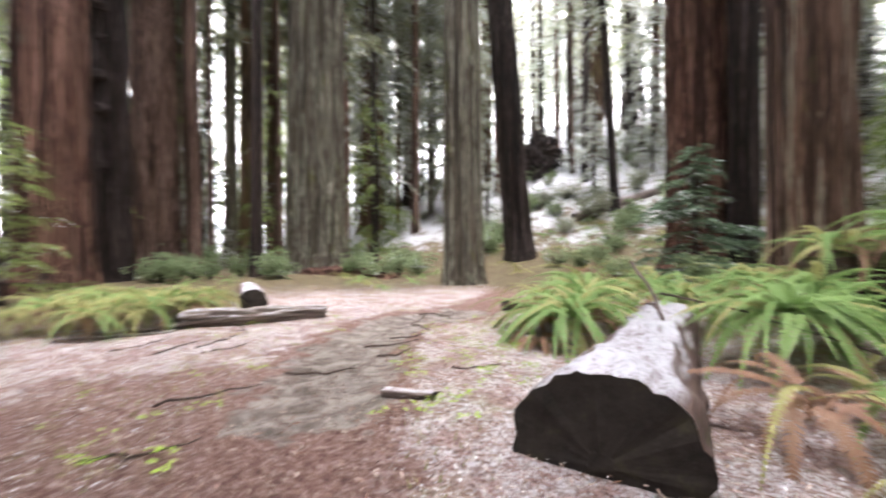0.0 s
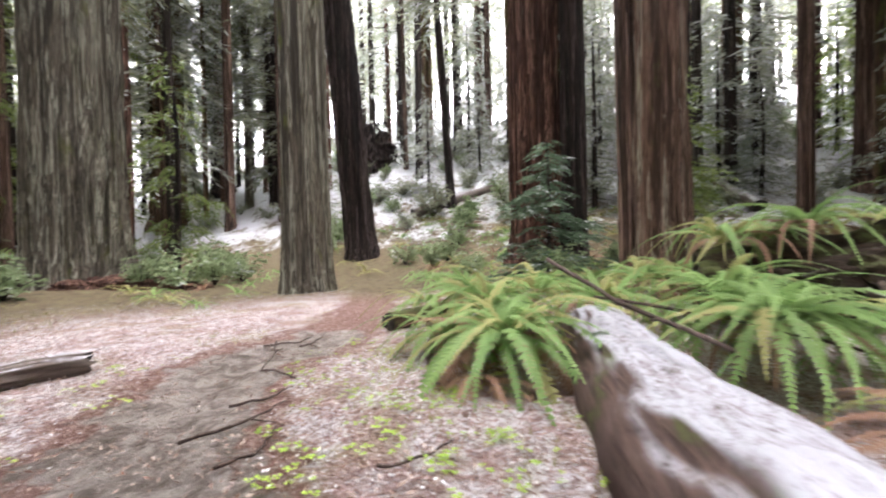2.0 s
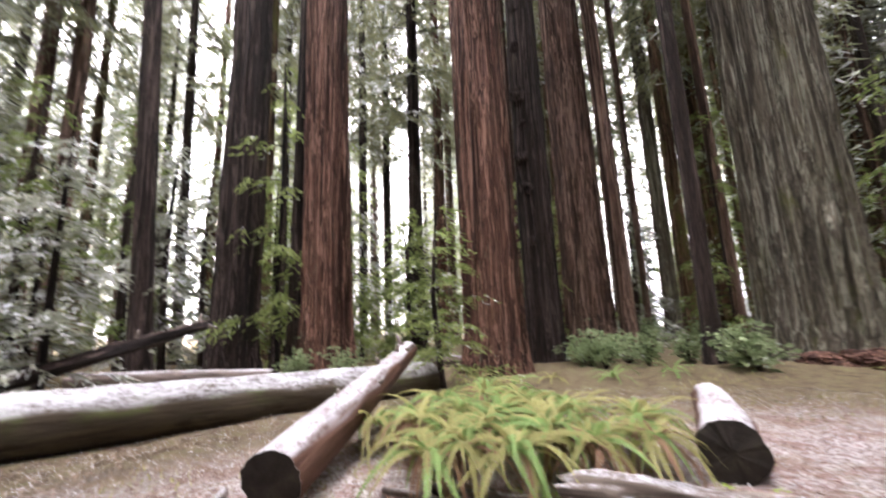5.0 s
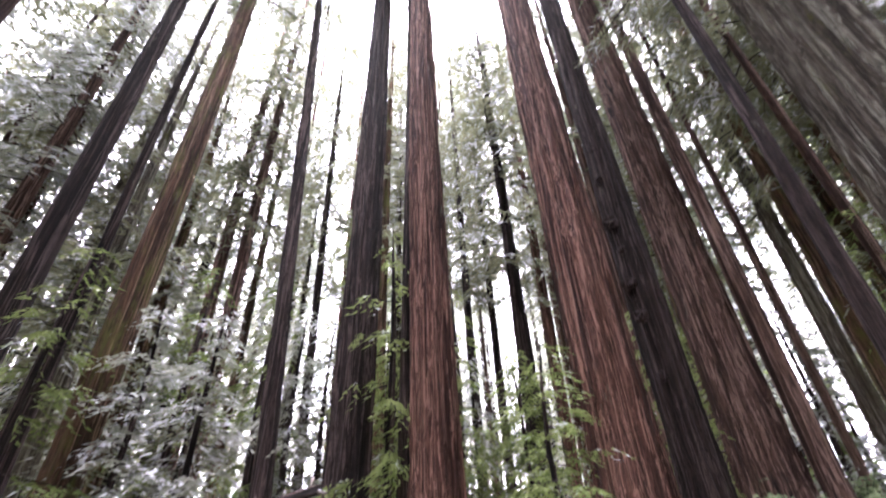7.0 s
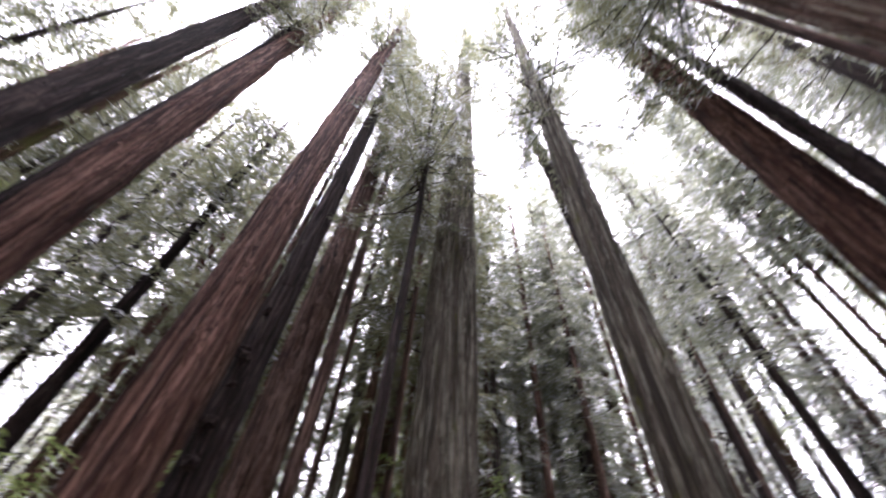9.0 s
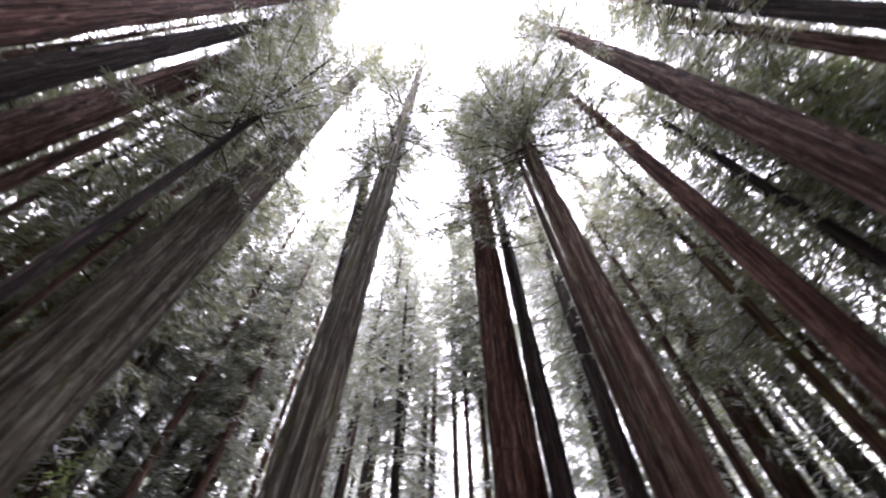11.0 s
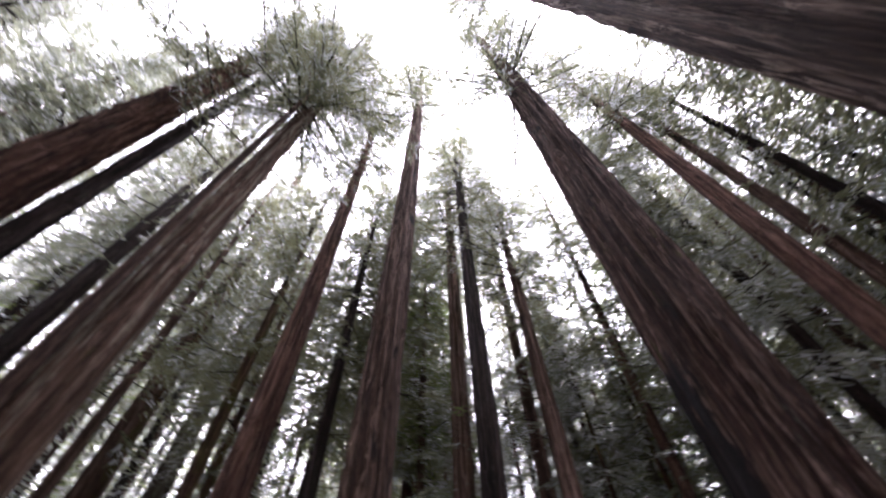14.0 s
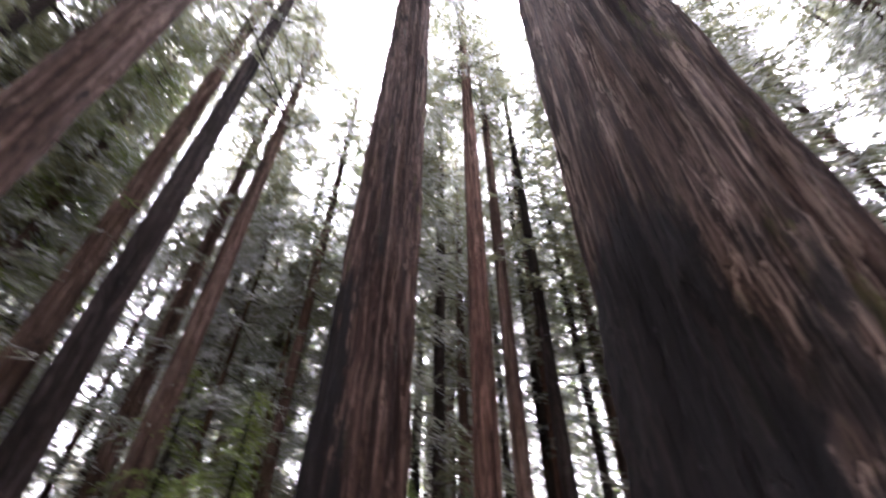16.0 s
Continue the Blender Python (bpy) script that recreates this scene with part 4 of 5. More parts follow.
stick([(-6.3, 6.6, 0.05), (-5.5, 7.0, 0.05), (-4.8, 7.3, 0.04)], 0.035, 0.02, 5, "weathered branch beside a short log", 1, LOG_WEATHERED)
for k, (p, q) in enumerate((((-4.9, 6.0), (-4.6, 6.85)), ((-4.2, 5.85), (-3.95, 6.5)), ((-3.75, 6.2), (-3.6, 7.2)), ((-3.5, 5.9), (-3.15, 6.6)), ((-0.4, 9.55), (-0.62, 7.9)), ((-0.62, 7.9), (-0.25, 7.3)),
                            ((-0.55, 9.2), (0.15, 9.5)), ((-0.1, 8.9), (0.35, 9.6)), ((-1.2, 6.2), (-0.4, 6.75)), ((-0.9, 6.9), (-0.3, 7.1)), ((-2.8, 3.9), (-2.0, 4.5)), ((-4.2, 8.2), (-3.5, 7.3)),
                            ((0.1, 5.2), (0.75, 5.3)), ((-2.6, 2.9), (-1.9, 3.2)), ((-1.9, 4.9), (-1.1, 5.1)), ((-0.9, 5.6), (-0.5, 6.2)))):
    m = (0.5 * (p[0] + q[0]) + 0.08, 0.5 * (p[1] + q[1]) - 0.05)
    stick([(a, b, ground_at(a, b) + 0.02) for a, b in (p, m, q)], 0.016, 0.007, 20 + k, twigs=k % 3)


# ---- ferns ----
def frond_shape(pairs, arch, seed, length=1.0, plain=False):
    """One sword-fern frond along +X: an arching midrib with narrow leaflets down both sides."""
    r = np.random.default_rng(seed)
    def at(s):
        return Vector((length * (s - 0.22 * arch * s * s), 0.05 * math.sin(2.5 * s) * (seed % 3 - 1), length * (0.66 * s - (0.70 + 0.50 * arch) * s * s)))

    stations = [0.10 + 0.88 * k / pairs for k in range(pairs + 1)]
    verts = [at(0.0), at(0.0) + Vector((0, 0, 0.012))] + [at(s) for s in stations]
    faces = [(0, 2, 1)]
    for k in range(pairs):
        s = stations[k]
        p, d = at(s + 0.44 / pairs), (at(s + 0.02) - at(s)).normalized()
        ln = length * 0.088 * math.sin(math.pi * min(1, 0.16 + s * 0.84)) ** 0.7 * (1.05 - 0.55 * s)
        w = d * length * 0.46 / pairs
        for side in (-1, 1):
            out = Vector((0.35, side, -0.18 + r.uniform(-0.22, 0.15)))
            out = (out.x * d + Vector((0, out.y, out.z))).normalized() * ln * r.uniform(0.85, 1.1)
            n = len(verts)
            if plain:
                verts += [p + out * 1.15]
                q = (k + 2, k + 3, n)
            else:
                verts += [p + out * 0.6 + w * 0.55, p + out + w * 0.2, p + out * 0.6 - w * 0.55]
                q = (k + 2, k + 3, n, n + 1, n + 2)
            faces.append(q if side > 0 else q[::-1])
    return verts, faces


FRONDS = {}
for tone, mat in (("green", FERN), ("pale", FERN_PALE), ("dead", FERN_DEAD)):
    FRONDS[tone] = [mesh_of("frond", *frond_shape(40, 0.3 + 0.45 * k, 5 + k), mat) for k in range(3)]


def fern(x, y, z, size, count, seed, dead=0.08, pale=0.15, label="large green sword fern with arching fronds", lean=(0, 0)):
    r = np.random.default_rng(seed)
    ob = tagged(new("sword_fern"), label, "fern", "sword ferns")
    ob.location = (x, y, z)
    for k in range(count):
        u = r.uniform()
        tone = "dead" if u < dead else "pale" if u < dead + pale else "green"
        inner = k / count
        up = 32 * inner + r.uniform(-16, 10) - (24 if tone == "dead" else 0)
        q = 1.4 * size * r.uniform(0.7, 1.1) * (1 - 0.25 * inner)
        m = pose(r.normal() * 0.04 + lean[0] * inner, r.normal() * 0.04, 0.03, r.uniform(-18, 18), -up, 137.5 * k + r.uniform(-14, 14))
        part("frond", FRONDS[tone][int(r.integers(0, 3))], ob, m=m @ Matrix.Diagonal((q, q, q, 1)))
    return ob


fern(2.05, 6.6, 0.30, 1.58, 66, 1, 0.28, 0.18, "large green sword fern beside the sawn log")
fern(2.65, 7.8, 0.32, 1.45, 40, 2, 0.3, 0.2)
fern(1.75, 7.5, 0.2, 1.25, 26, 3, 0.35, 0.25)
fern(1.45, 6.2, 0.08, 0.95, 16, 17, 0.75, 0.2, "withered orange sword fern beside the trail")
fern(3.2, 9.0, 0.35, 1.6, 34, 18, 0.15, 0.3)
fern(2.5, 10.2, 0.2, 1.3, 24, 19, 0.1, 0.3)
fern(4.6, 9.4, 0.35, 1.5, 30, 20, 0.1, 0.3)
fern(3.9, 11.2, 0.3, 1.4, 26, 21, 0.1, 0.35)
fern(5.6, 10.6, 0.4, 1.4, 26, 22, 0.15, 0.3)
fern(4.9, 5.5, 0.5, 1.35, 40, 4, 0.06, 0.15, "lush green sword fern behind the sawn log")
fern(5.6, 6.3, 0.65, 1.35, 36, 5, 0.06, 0.15)
fern(4.3, 7.3, 0.45, 1.3, 34, 6, 0.12, 0.2)
fern(5.5, 4.1, 0.45, 1.3, 36, 7, 0.08, 0.2)
fern(4.0, 4.75, 0.62, 1.2, 74, 16, 0.05, 0.12, "lush green sword fern in a dense mound behind the log")
fern(2.75, 3.1, 0.35, 1.05, 15, 8, 0.8, 0.2, "withered orange sword fern beside the sawn log")
fern(3.7, 3.3, 0.2, 1.0, 22, 9, 0.5, 0.35)
fern(3.3, 2.1, 0.12, 0.9, 24, 10, 0.1, 0.4)
fern(4.6, 2.8, 0.25, 1.1, 24, 24, 0.2, 0.4)
fern(6.7, 6.9, 1.40, 1.4, 34, 11, 0.2, 0.3, "sword fern rooted on top of the rotten trunk")
fern(7.3, 6.0, 1.62, 1.35, 32, 12, 0.2, 0.3, "sword fern rooted on top of the rotten trunk")
fern(8.9, 3.5, 1.70, 1.2, 26, 13, 0.25, 0.3, "sword fern rooted on top of the rotten trunk")
for k, (x, y, z, q) in enumerate(((7.6, 6.6, 1.35, 1.2), (8.3, 5.4, 1.6, 1.25), (9.4, 4.6, 1.5, 1.2), (9.3, 2.9, 1.6, 1.2), (6.0, 8.0, 0.65, 1.4), (7.2, 8.2, 0.75, 1.4), (5.6, 7.4, 0.7, 1.3))):
    fern(x, y, z, q, 26, 60 + k, 0.2, 0.4, "sword fern hanging over the rotten trunk")
for k, (x, y, q) in enumerate(((-6.0, 6.95, 1.0), (-5.5, 7.6, 1.05), (-5.2, 8.35, 1.0), (-6.6, 7.5, 1.15), (-5.9, 8.5, 1.15), (-7.5, 7.7, 1.1), (-5.0, 9.1, 0.9), (-6.9, 8.6, 1.15), (-7.9, 7.2, 1.0), (-6.3, 9.4, 1.1), (-8.3, 8.6, 1.1), (-7.4, 9.5, 1.1), (-5.6, 10.0, 0.95), (-8.6, 9.8, 1.0))):
    fern(x, y, ground_at(x, y) + 0.32, 0.74 * q, 46, 30 + k, 0.26, 0.50, "pale yellow-green sword fern with some withered fronds")
for k, (x, y) in enumerate(((-5.7, 7.2), (-6.3, 7.9), (-5.5, 8.1), (-6.6, 8.2), (-7.2, 8.2), (-6.0, 9.0), (-5.3, 9.4), (-7.0, 7.4), (-7.8, 9.1), (-6.9, 9.2))):
    fern(x, y, ground_at(x, y) + 0.42, 0.55 + 0.03 * (k % 4), 40, 130 + k, 0.28, 0.35, "small drooping sword fern in a pale clump")


PLAIN = {}
for tone, mat in (("green", FERN), ("pale", FERN_PALE), ("dead", FERN_DEAD)):
    PLAIN[tone] = [mesh_of("frond", *frond_shape(10, 0.15 + 0.4 * k, 80 + k, plain=True), mat) for k in range(3)]


def far_fern(x, y, size, k, turn):
    """A lighter fern for the middle distance, frond by frond."""
    r = np.random.default_rng(2000 + 31 * k)
    tone = ("green", "pale", "green", "green", "pale", "dead", "green", "pale")[k % 8]
    ob = tagged(new("sword_fern"), {"green": "green sword fern on the forest floor", "pale": "pale yellowish sword fern on the forest floor", "dead": "withered brown sword fern on the forest floor"}[tone], "fern", "ferns of the slope")
    ob.matrix_basis = pose(x, y, ground_at(x, y) + 0.05, 0, 0, turn)
    for n in range(11):
        q = size * r.uniform(0.8, 1.15)
        part("frond", PLAIN[tone][n % 3], ob, m=pose(0, 0, 0, r.uniform(-15, 15), -r.uniform(-12, 28), 137.5 * n) @ Matrix.Scale(q, 4))


r_fern = np.random.default_rng(90)
spots = 0
while spots < 150:
    x, y = r_fern.uniform(3.5, 24), r_fern.uniform(8.5, 33)
    if float(near_line(np.array([x]), np.array([y]), TRAIL)[0]) < 1.3 or any(math.hypot(x - a, y - b) < 0.9 * d + 0.2 for a, b, d, *_ in GROVE) or (x > 13 and y < 15):
        continue
    far_fern(x, y, r_fern.uniform(0.8, 1.35), spots, r_fern.uniform(0, 360))
    spots += 1
for k, (x, y) in enumerate(((-2.1, 14.6), (-2.9, 15.3), (-3.4, 16.6), (-1.2, 16.2), (-4.2, 17.6), (-2.4, 18.2), (-1.0, 19.0), (-3.0, 20.5), (-0.4, 21.5), (-1.8, 23.0), (0.2, 24.5), (-3.8, 24.0), (2.0, 26.0), (1.0, 22.5),
                            (-9.2, 14.5), (-10.3, 13.4), (-8.4, 16.0), (-12.0, 12.2), (-14.5, 11.5), (-16.0, 12.4), (-8.2, 9.6), (-9.0, 10.6), (-10.0, 11.6), (-7.7, 10.8), (-13.0, 6.5), (-14.2, 8.2), (-15.4, 5.0))):
    far_fern(x, y, 0.75 + 0.35 * ((k * 7) % 5) / 5, k, 47 * k)


# ---- shrubs and saplings ----
def shrub_mesh(seed, radius, tall, leaves):
    r = np.random.default_rng(seed)
    pieces, bases, heads = [], [], []
    for k in range(16):
        a = r.uniform(0, 6.28)
        reach = radius * r.uniform(0.3, 1.0)
        tip = Vector((reach * math.cos(a), reach * math.sin(a), tall * r.uniform(0.45, 1.0)))
        pieces.append(tube([Vector((0, 0, -0.05)), tip * 0.5 + Vector((0, 0, 0.08)), tip], [0.015, 0.01, 0.004], 4, caps=False))
        for _ in range(14):
            q = r.uniform(0.35, 1.05)
            p = np.array(tip) * q + r.normal(size=3) * 0.13
            b = r.uniform(0, 6.28)
            bases.append(p)
            heads.append((math.cos(b), math.sin(b), 0.1))
    v, f = merged(pieces)
    lv = spray_leaves(np.array(bases), np.array(heads), 0.25, np.full(len(bases), 0.26), 4, 0.045, r, 3)
    n = len(v)
    me = mesh_of("shrub", [tuple(p) for p in v] + [tuple(p) for p in lv], list(f) + [tuple(q) for q in np.arange(n, n + len(lv)).reshape(-1, 3)], TWIG)
    me.materials.append(leaves)
    idx = np.ones(len(me.polygons), dtype=np.int32)
    idx[:len(f)] = 0
    me.polygons.foreach_set("material_index", idx)
    return me


SHRUBS = [shrub_mesh(120, 0.8, 1.1, SHRUB), shrub_mesh(121, 0.9, 0.95, SHRUB), shrub_mesh(122, 0.7, 1.2, SHRUB)]
SNOW_SHRUBS = [shrub_mesh(123, 0.9, 0.9, HAZY_FROSTED), shrub_mesh(124, 0.8, 1.2, HAZY_FROSTED)]
for k, (x, y, q) in enumerate(((-6.9, 17.3, 1.15), (-7.6, 17.9, 1.0), (-10.6, 16.2, 1.0), (-11.6, 16.8, 1.1), (-12.4, 17.4, 1.0), (-10.0, 17.6, 0.9), (-9.2, 18.6, 0.9), (-11.2, 18.4, 1.1), (-15.8, 9.6, 0.9), (-17.3, 8.4, 1.0),
                               (-3.1, 19.2, 1.2), (-2.2, 20.2, 1.2), (-4.4, 19.6, 1.0), (-1.3, 21.8, 1.3), (-5.0, 26.0, 1.4), (-2.6, 27.0, 1.5), (3.2, 30.0, 1.5), (-14.0, 24.0, 1.3), (-17.5, 25.0, 1.4), (-12.0, 26.0, 1.3),
                               (6.9, 20.5, 1.1), (8.4, 22.0, 1.2), (6.6, 23.5, 1.1), (10.2, 24.5, 1.3), (9.4, 15.6, 1.0), (7.4, 17.6, 1.0), (13.5, 22.0, 1.3), (12.0, 27.5, 1.4), (15.5, 25.5, 1.4), (7.9, 12.4, 0.9), (10.8, 12.9, 1.0))):
    ob = tagged(new("shrub", SHRUBS[k % 3]), "low leafy evergreen shrub on the forest floor", "shrub", "understory shrubs")
    ob.matrix_basis = pose(x, y, ground_at(x, y), 0, 0, 71 * k) @ Matrix.Scale(q, 4)

r_shrub = np.random.default_rng(95)
for k in range(150):
    a, d = radians(r_shrub.uniform(-82, 12)), r_shrub.uniform(27, 58)
    x, y = -2.3 - d * math.sin(a), 5.2 + d * math.cos(a)
    if not on_hill(x, y):
        continue
    ob = tagged(new("shrub", (*SNOW_SHRUBS, SHRUBS[0])[k % 3]), "low shrub dusted with snow on the hillside", "shrub", "hillside shrubs")
    ob.matrix_basis = pose(x, y, ground_at(x, y) - 0.05, 0, 0, 71 * k) @ Matrix.Scale(r_shrub.uniform(0.9, 2.0), 4)

SAPLING = crown_mesh("crown", 14.0, 0.05, 3.6, 60, 18, 6, BLUISH, 77, 0.7, 1.0, 0.07, 1.0, corners=3, joints=3)
young_tree(8.7, 14.1, 4.9, 3, SAPLING, "small blue-green conifer sapling before a redwood")
SLENDER = crown_mesh("crown", 14.0, 0.10, 2.6, 30, 14, 5, FRESH, 79, 0.9, 0.9, 0.06, 1.0, corners=3, joints=4)
for k, (x, y, H) in enumerate(((-21.0, 8.5, 15.0), (-20.2, 10.9, 9.0), (-22.6, 0.2, 12.0), (-19.5, -3.6, 11.0), (-23.5, 12.6, 13.0), (-17.0, 19.5, 9.0), (-10.8, 26.5, 12.0), (-4.6, 27.5, 12.0), (-26.0, 3.0, 14.0), (-9.5, 30.0, 13.0))):
    young_tree(x, y, H, k + 60, SLENDER, "slender young conifer with yellow-green hanging boughs")
for k, (x, y, H) in enumerate(((-18.0, 1.9, 8.0), (-20.5, -1.0, 9.0), (-24.5, 4.6, 11.0), (-25.0, 14.0, 9.0), (-16.5, 28.0, 10.0))):
    young_tree(x, y, H, k + 80, SNOWY_LOW, "young conifer bowed under fresh snow")
r_hill = np.random.default_rng(131)
for k in range(12):
    a, d = radians(r_hill.uniform(33, 84)), r_hill.uniform(30, 48)
    x, y = d * math.sin(a), d * math.cos(a)
    if all(math.hypot(x - g[0], y - g[1]) > 0.5 * g[2] + 0.8 for g in GROVE):
        young_tree(x, y, r_hill.uniform(5, 13), k + 120, (SLENDER, SNOWY_LOW, LOW_CROWNS[0], SLENDER, LOW_CROWNS[1])[k % 5], "young hillside conifer with frosted green boughs")
young_tree(-11.7, 10.9, 5.2, 4, SLENDER, "slender sapling with yellow-green drooping boughs")
for k, (x, y, H) in enumerate(((-20.5, 15.0, 8), (-24.0, 9.0, 10), (-23.0, 0.5, 9), (-18.0, 24.0, 9), (-22.5, 15.5, 8), (-26.0, 6.2, 11), (14.5, 21.5, 7), (18.5, 16.0, 9), (21.0, 26.0, 9),
                               (14.0, 38.0, 9), (4.0, 37.0, 8), (19.5, 38.0, 9), (24.0, 33.0, 9), (28.0, 27.0, 10), (29.5, 18.5, 8), (11.0, -12.0, 9), (5.5, -14.0, 10), (14.0, -2.0, 8), (15.5, -12.5, 11), (-8.5, -18.0, 10), (2.5, -19.0, 9))):
    young_tree(x, y, H, k + 20, SNOWY_LOW if on_hill(x, y) else LOW_CROWNS[k % 3], "young conifer with drooping snow-dusted green boughs")


# ---- root wad on the hillside ----
def root_wad(x, y, size):
    ob = tagged(new("root_wad"), "dark upturned root wad on the snowy hillside", "root wad")
    ob.location = (x, y, ground_at(x, y) + 0.9 * size)
    bm = bmesh.new()
    bmesh.ops.create_icosphere(bm, subdivisions=4, radius=size)
    for v in bm.verts:
        k = 1 + 0.5 * noise.noise(v.co * 0.9) + 0.3 * noise.noise(v.co * 2.3)
        v.co = Vector((v.co.x * k, v.co.y * k * 0.55, v.co.z * k))
    me = bpy.data.meshes.new("soil_plate")
    bm.to_mesh(me)
    bm.free()
    part("soil_plate", me, ob, BARK["dark"])
    r = np.random.default_rng(5)
    for k in range(16):
        a = r.uniform(0, 6.28)
        d = Vector((math.cos(a), -0.5, math.sin(a)))
        pts = [d * size * q + Vector(r.normal(size=3)) * 0.15 * size for q in (0.5, 0.9, 1.2, 1.4)]
        v, f = tube(pts, [0.16, 0.11, 0.07, 0.03], 6, 0.1, k)
        part("root", mesh_of("root", v, f, BARK["dark"], True), ob)


root_wad(11.3, 48.0, 2.4)


def bark_mound(x, y, rad, tall, seed):
    """A low heap of shed bark at a tree's foot."""
    bm = bmesh.new()
    bmesh.ops.create_icosphere(bm, subdivisions=4, radius=1.0)
    for v in bm.verts:
        k = 1 + 0.35 * noise.noise(v.co * 2.2 + Vector((seed, 0, 0))) + 0.22 * noise.noise(v.co * 7)
        v.co = Vector((v.co.x * rad * k, v.co.y * rad * k, max(v.co.z, -0.3) * tall * k))
    me = bpy.data.meshes.new("bark_mound")
    bm.to_mesh(me)
    bm.free()
    me.materials.append(BARK["red"])
    ob = tagged(new("bark_mound", me), "low mound of shed red bark at a redwood's foot", "bark mound")
    ob.location = (x, y, ground_at(x, y))


bark_mound(-5.2, 20.0, 0.9, 0.38, 1)
bark_mound(-4.2, 19.9, 0.8, 0.28, 2)
bark_mound(-6.3, 19.8, 0.6, 0.25, 3)
bark_mound(-3.0, 19.4, 0.7, 0.22, 4)

# burls on the dark trunk beside the red one
for hz, turn, q in ((7.2, -70, 0.30), (8.6, -78, 0.34), (11.6, -74, 0.38), (10.2, -66, 0.22), (14.0, -72, 0.30), (16.0, -60, 0.25), (4.9, -66, 0.2)):
    bm = bmesh.new()
    bmesh.ops.create_icosphere(bm, subdivisions=3, radius=q)
    for v in bm.verts:
        v.co *= 1 + 0.45 * noise.noise(v.co * 5 + Vector((hz, 0, 0)))
    me = bpy.data.meshes.new("burl")
    bm.to_mesh(me)
    bm.free()
    host = [o for o in scene.objects if o.name.startswith("redwood_tree") and abs(o.location.x + 14.4) < 0.01 and abs(o.location.y - 17.7) < 0.01][0]
    part("burl", me, host, BARK["dark"], m=pose(0.60 * math.cos(radians(turn)), 0.60 * math.sin(radians(turn)), hz))


# ---- litter, sprouts and moss on the floor ----
def strewn(name, label, category, count, cx, cy, radius, material, long, wide, flat, seed, where=None):
    """Small loose scraps over the ground as one sheet of stuff."""
    r = np.random.default_rng(seed)
    q = radius * np.sqrt(r.uniform(0, 1, count))
    a = r.uniform(0, 2 * np.pi, count)
    x, y = cx + q * np.cos(a), cy + q * np.sin(a)
    if where is not None:
        keep = where(x, y, r)
        x, y = x[keep], y[keep]
    n = len(x)
    z = height(x, y) - 0.05 * np.exp(-(near_line(x, y, TRAIL) / 0.7) ** 2) + 0.012
    turn = r.uniform(0, 2 * np.pi, n)
    ln, wd = r.uniform(*long, n), r.uniform(*wide, n)
    d = np.stack([np.cos(turn), np.sin(turn), r.normal(size=n) * flat], 1)
    s = np.stack([-np.sin(turn), np.cos(turn), r.normal(size=n) * flat], 1)
    p = np.stack([x, y, z + r.uniform(0, 0.03, n)], 1)
    v = np.stack([p - d * ln[:, None] / 2, p + s * wd[:, None] / 2 + d * ln[:, None] * 0.1, p + d * ln[:, None] / 2, p - s * wd[:, None] / 2], 1).reshape(-1, 3)
    me = mesh_of(name, v, np.arange(4 * n).reshape(-1, 4), material)
    tagged(new(name, me), label, category, kind="stuff")


def off_trail(x, y, r):
    return near_line(x, y, TRAIL) > 0.55 + 0.5 * r.uniform(0, 1, len(x))


def litter_material(name, stops):
    m, nt, b = nodes_of(name, 0.85)
    g = nt.nodes.new("ShaderNodeNewGeometry")
    nt.links.new(ramp(nt, g.outputs["Random Per Island"], stops), b.inputs["Base Color"])
    return m


LITTER = litter_material("litter", [(0.0, (0.06, 0.03, 0.02)), (0.35, (0.17, 0.09, 0.06)), (0.65, (0.30, 0.22, 0.18)), (1.0, (0.45, 0.38, 0.33))])
FROST = litter_material("frost_scraps", [(0.0, (0.5, 0.48, 0.48)), (1.0, (0.78, 0.78, 0.82))])
strewn("leaf_litter", "brown redwood needles and bark scraps", "leaf litter", 60000, -1.5, 6.5, 9.5, LITTER, (0.025, 0.10), (0.006, 0.022), 0.25, 1)
strewn("snow_scraps", "thin scraps of snow on the duff", "snow", 42000, -1.5, 6.5, 10.0, FROST, (0.012, 0.045), (0.007, 0.02), 0.25, 2, off_trail)


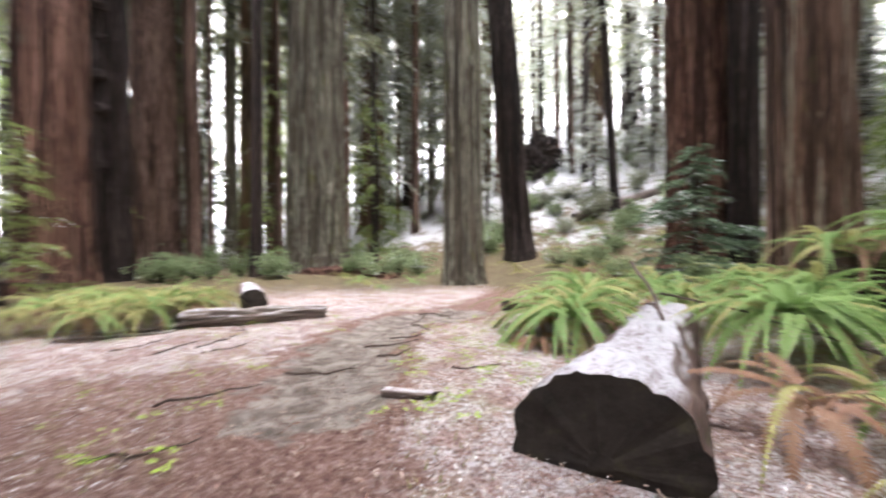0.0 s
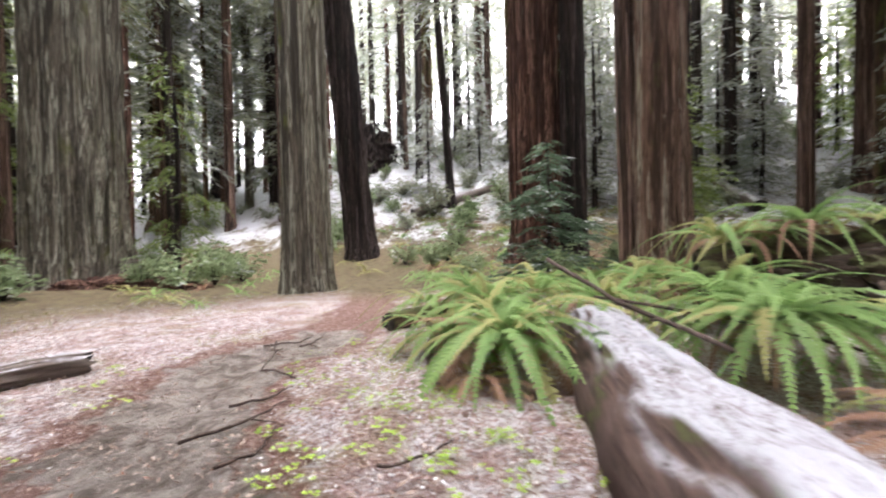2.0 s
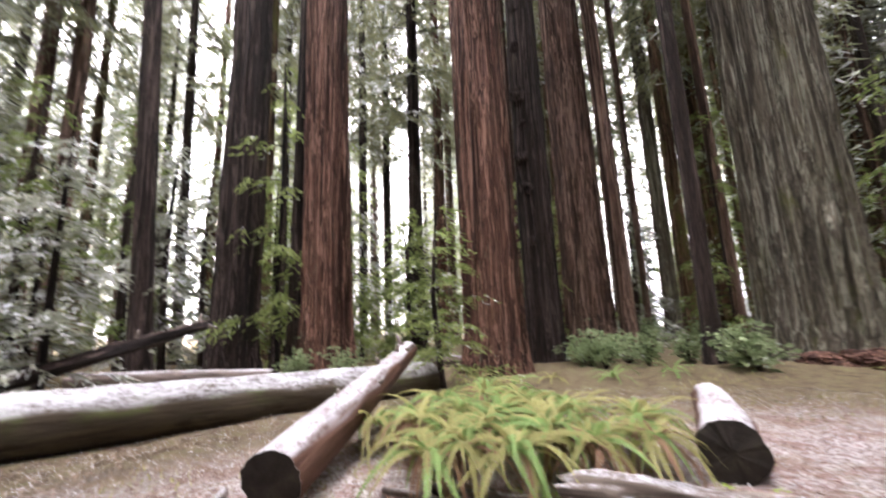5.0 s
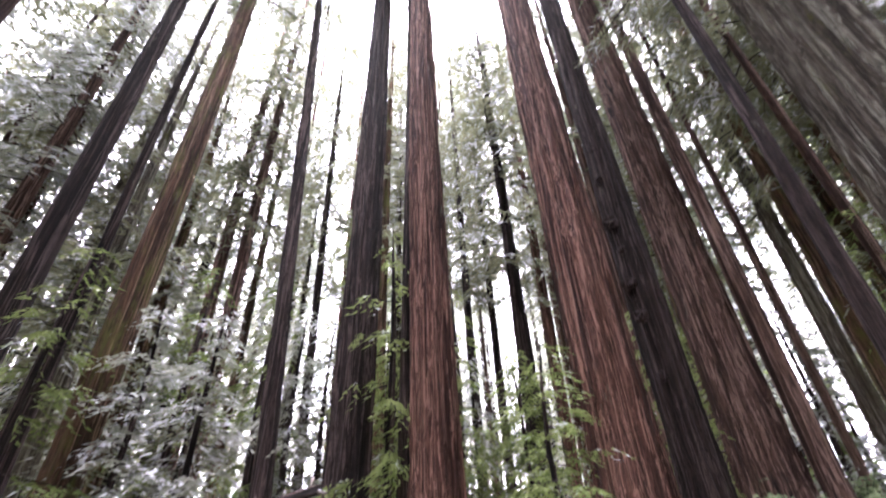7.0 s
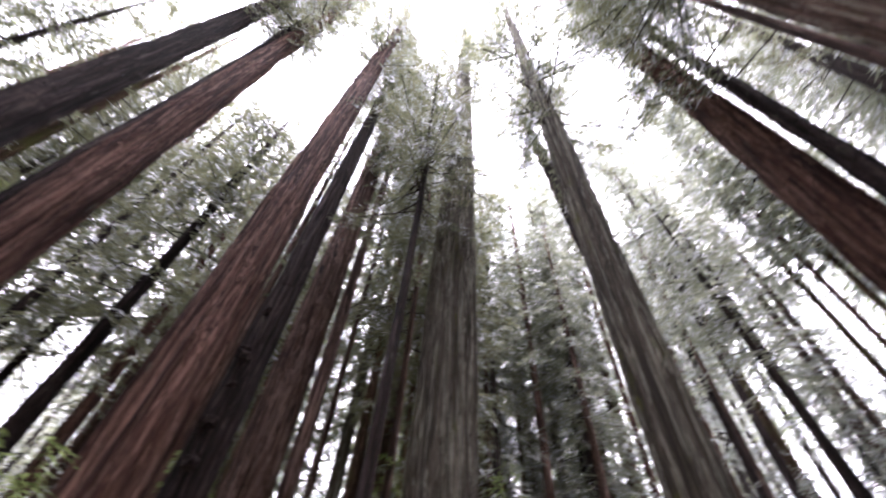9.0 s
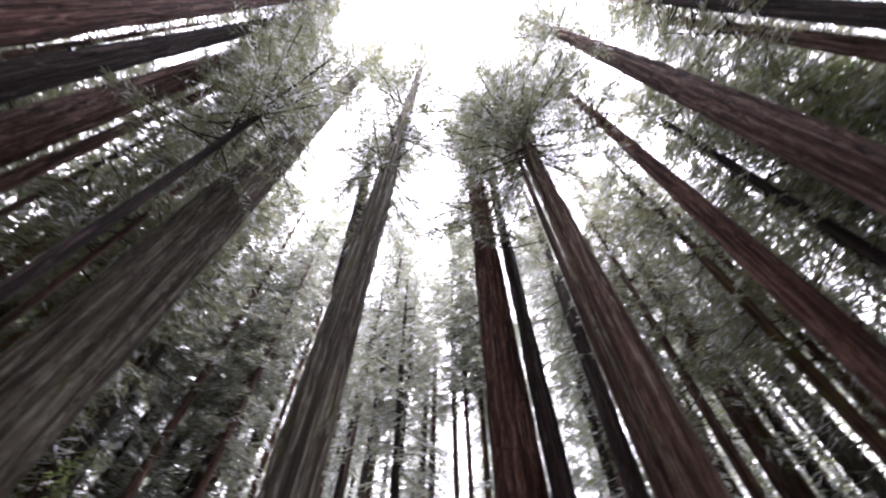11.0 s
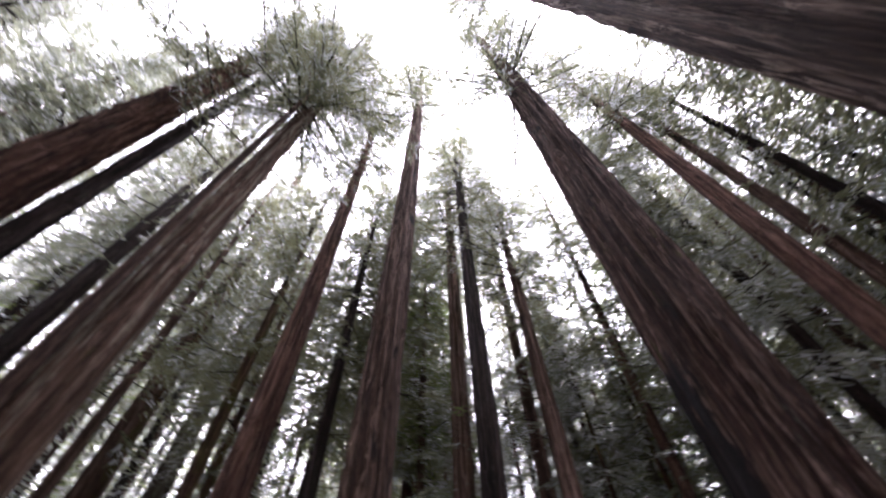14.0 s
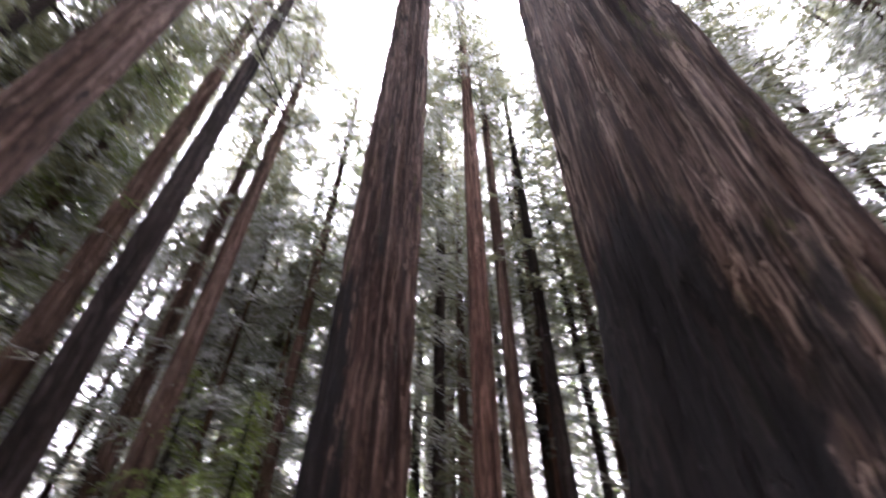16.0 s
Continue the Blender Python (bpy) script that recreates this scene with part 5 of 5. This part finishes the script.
def sprouts(seed):
    """Clusters of small clover-like sprouts beside the trail."""
    r = np.random.default_rng(seed)
    verts, faces = [], []
    for _ in range(190):
        cx, cy = ((r.normal(0.35, 0.75), r.uniform(3.6, 9.0)), (r.normal(-3.3, 1.3), r.normal(7.2, 1.2)), (r.normal(-3.0, 1.6), r.normal(2.9, 0.7)))[int(r.choice(3, p=(0.6, 0.2, 0.2)))]
        if float(near_line(np.array([cx]), np.array([cy]), TRAIL)[0]) < 0.7:
            continue
        for _ in range(int(r.integers(2, 9))):
            p = Vector((cx + r.normal() * 0.07, cy + r.normal() * 0.07, 0))
            p.z = ground_at(p.x, p.y) + r.uniform(0.02, 0.07)
            b = r.uniform(0, 6.28)
            for k in range(3):
                d = Vector((math.cos(b + 2.09 * k), math.sin(b + 2.09 * k), r.uniform(-0.2, 0.4))) * r.uniform(0.02, 0.038)
                s = Vector((-d.y, d.x, 0)) * 0.55
                n = len(verts)
                verts += [p, p + d * 0.7 + s, p + d, p + d * 0.7 - s]
                faces.append((n, n + 1, n + 2, n + 3))
    tagged(new("sprouts", mesh_of("sprouts", verts, faces, CLOVER)), "bright green clover-like sprouts in the duff", "sprouts", kind="stuff")


sprouts(3)


def moss_tufts(seed):
    """Low grassy moss along the foot of the trees."""
    r = np.random.default_rng(seed)
    n = 9000
    x, y = r.uniform(-9, 8, n), r.uniform(1.5, 17, n)
    lump = np.array([noise.noise((a * 0.5, b * 0.5, 9.0)) for a, b in zip(x, y)])
    keep = (lump > 0.12) & (near_line(x, y, TRAIL) > 0.9)
    x, y = x[keep], y[keep]
    n = len(x)
    z = height(x, y)
    a = r.uniform(0, 6.28, n)
    h = r.uniform(0.03, 0.11, n)
    d = np.stack([np.cos(a) * 0.6, np.sin(a) * 0.6, np.ones(n)], 1) * h[:, None]
    s = np.stack([-np.sin(a), np.cos(a), np.zeros(n)], 1) * 0.008
    p = np.stack([x, y, z], 1)
    v = np.stack([p - s, p + s, p + d], 1).reshape(-1, 3)
    tagged(new("grass", mesh_of("grass", v, np.arange(3 * n).reshape(-1, 3), FERN_PALE)), "short pale grass and moss in the duff", "grass", kind="stuff")


moss_tufts(4)
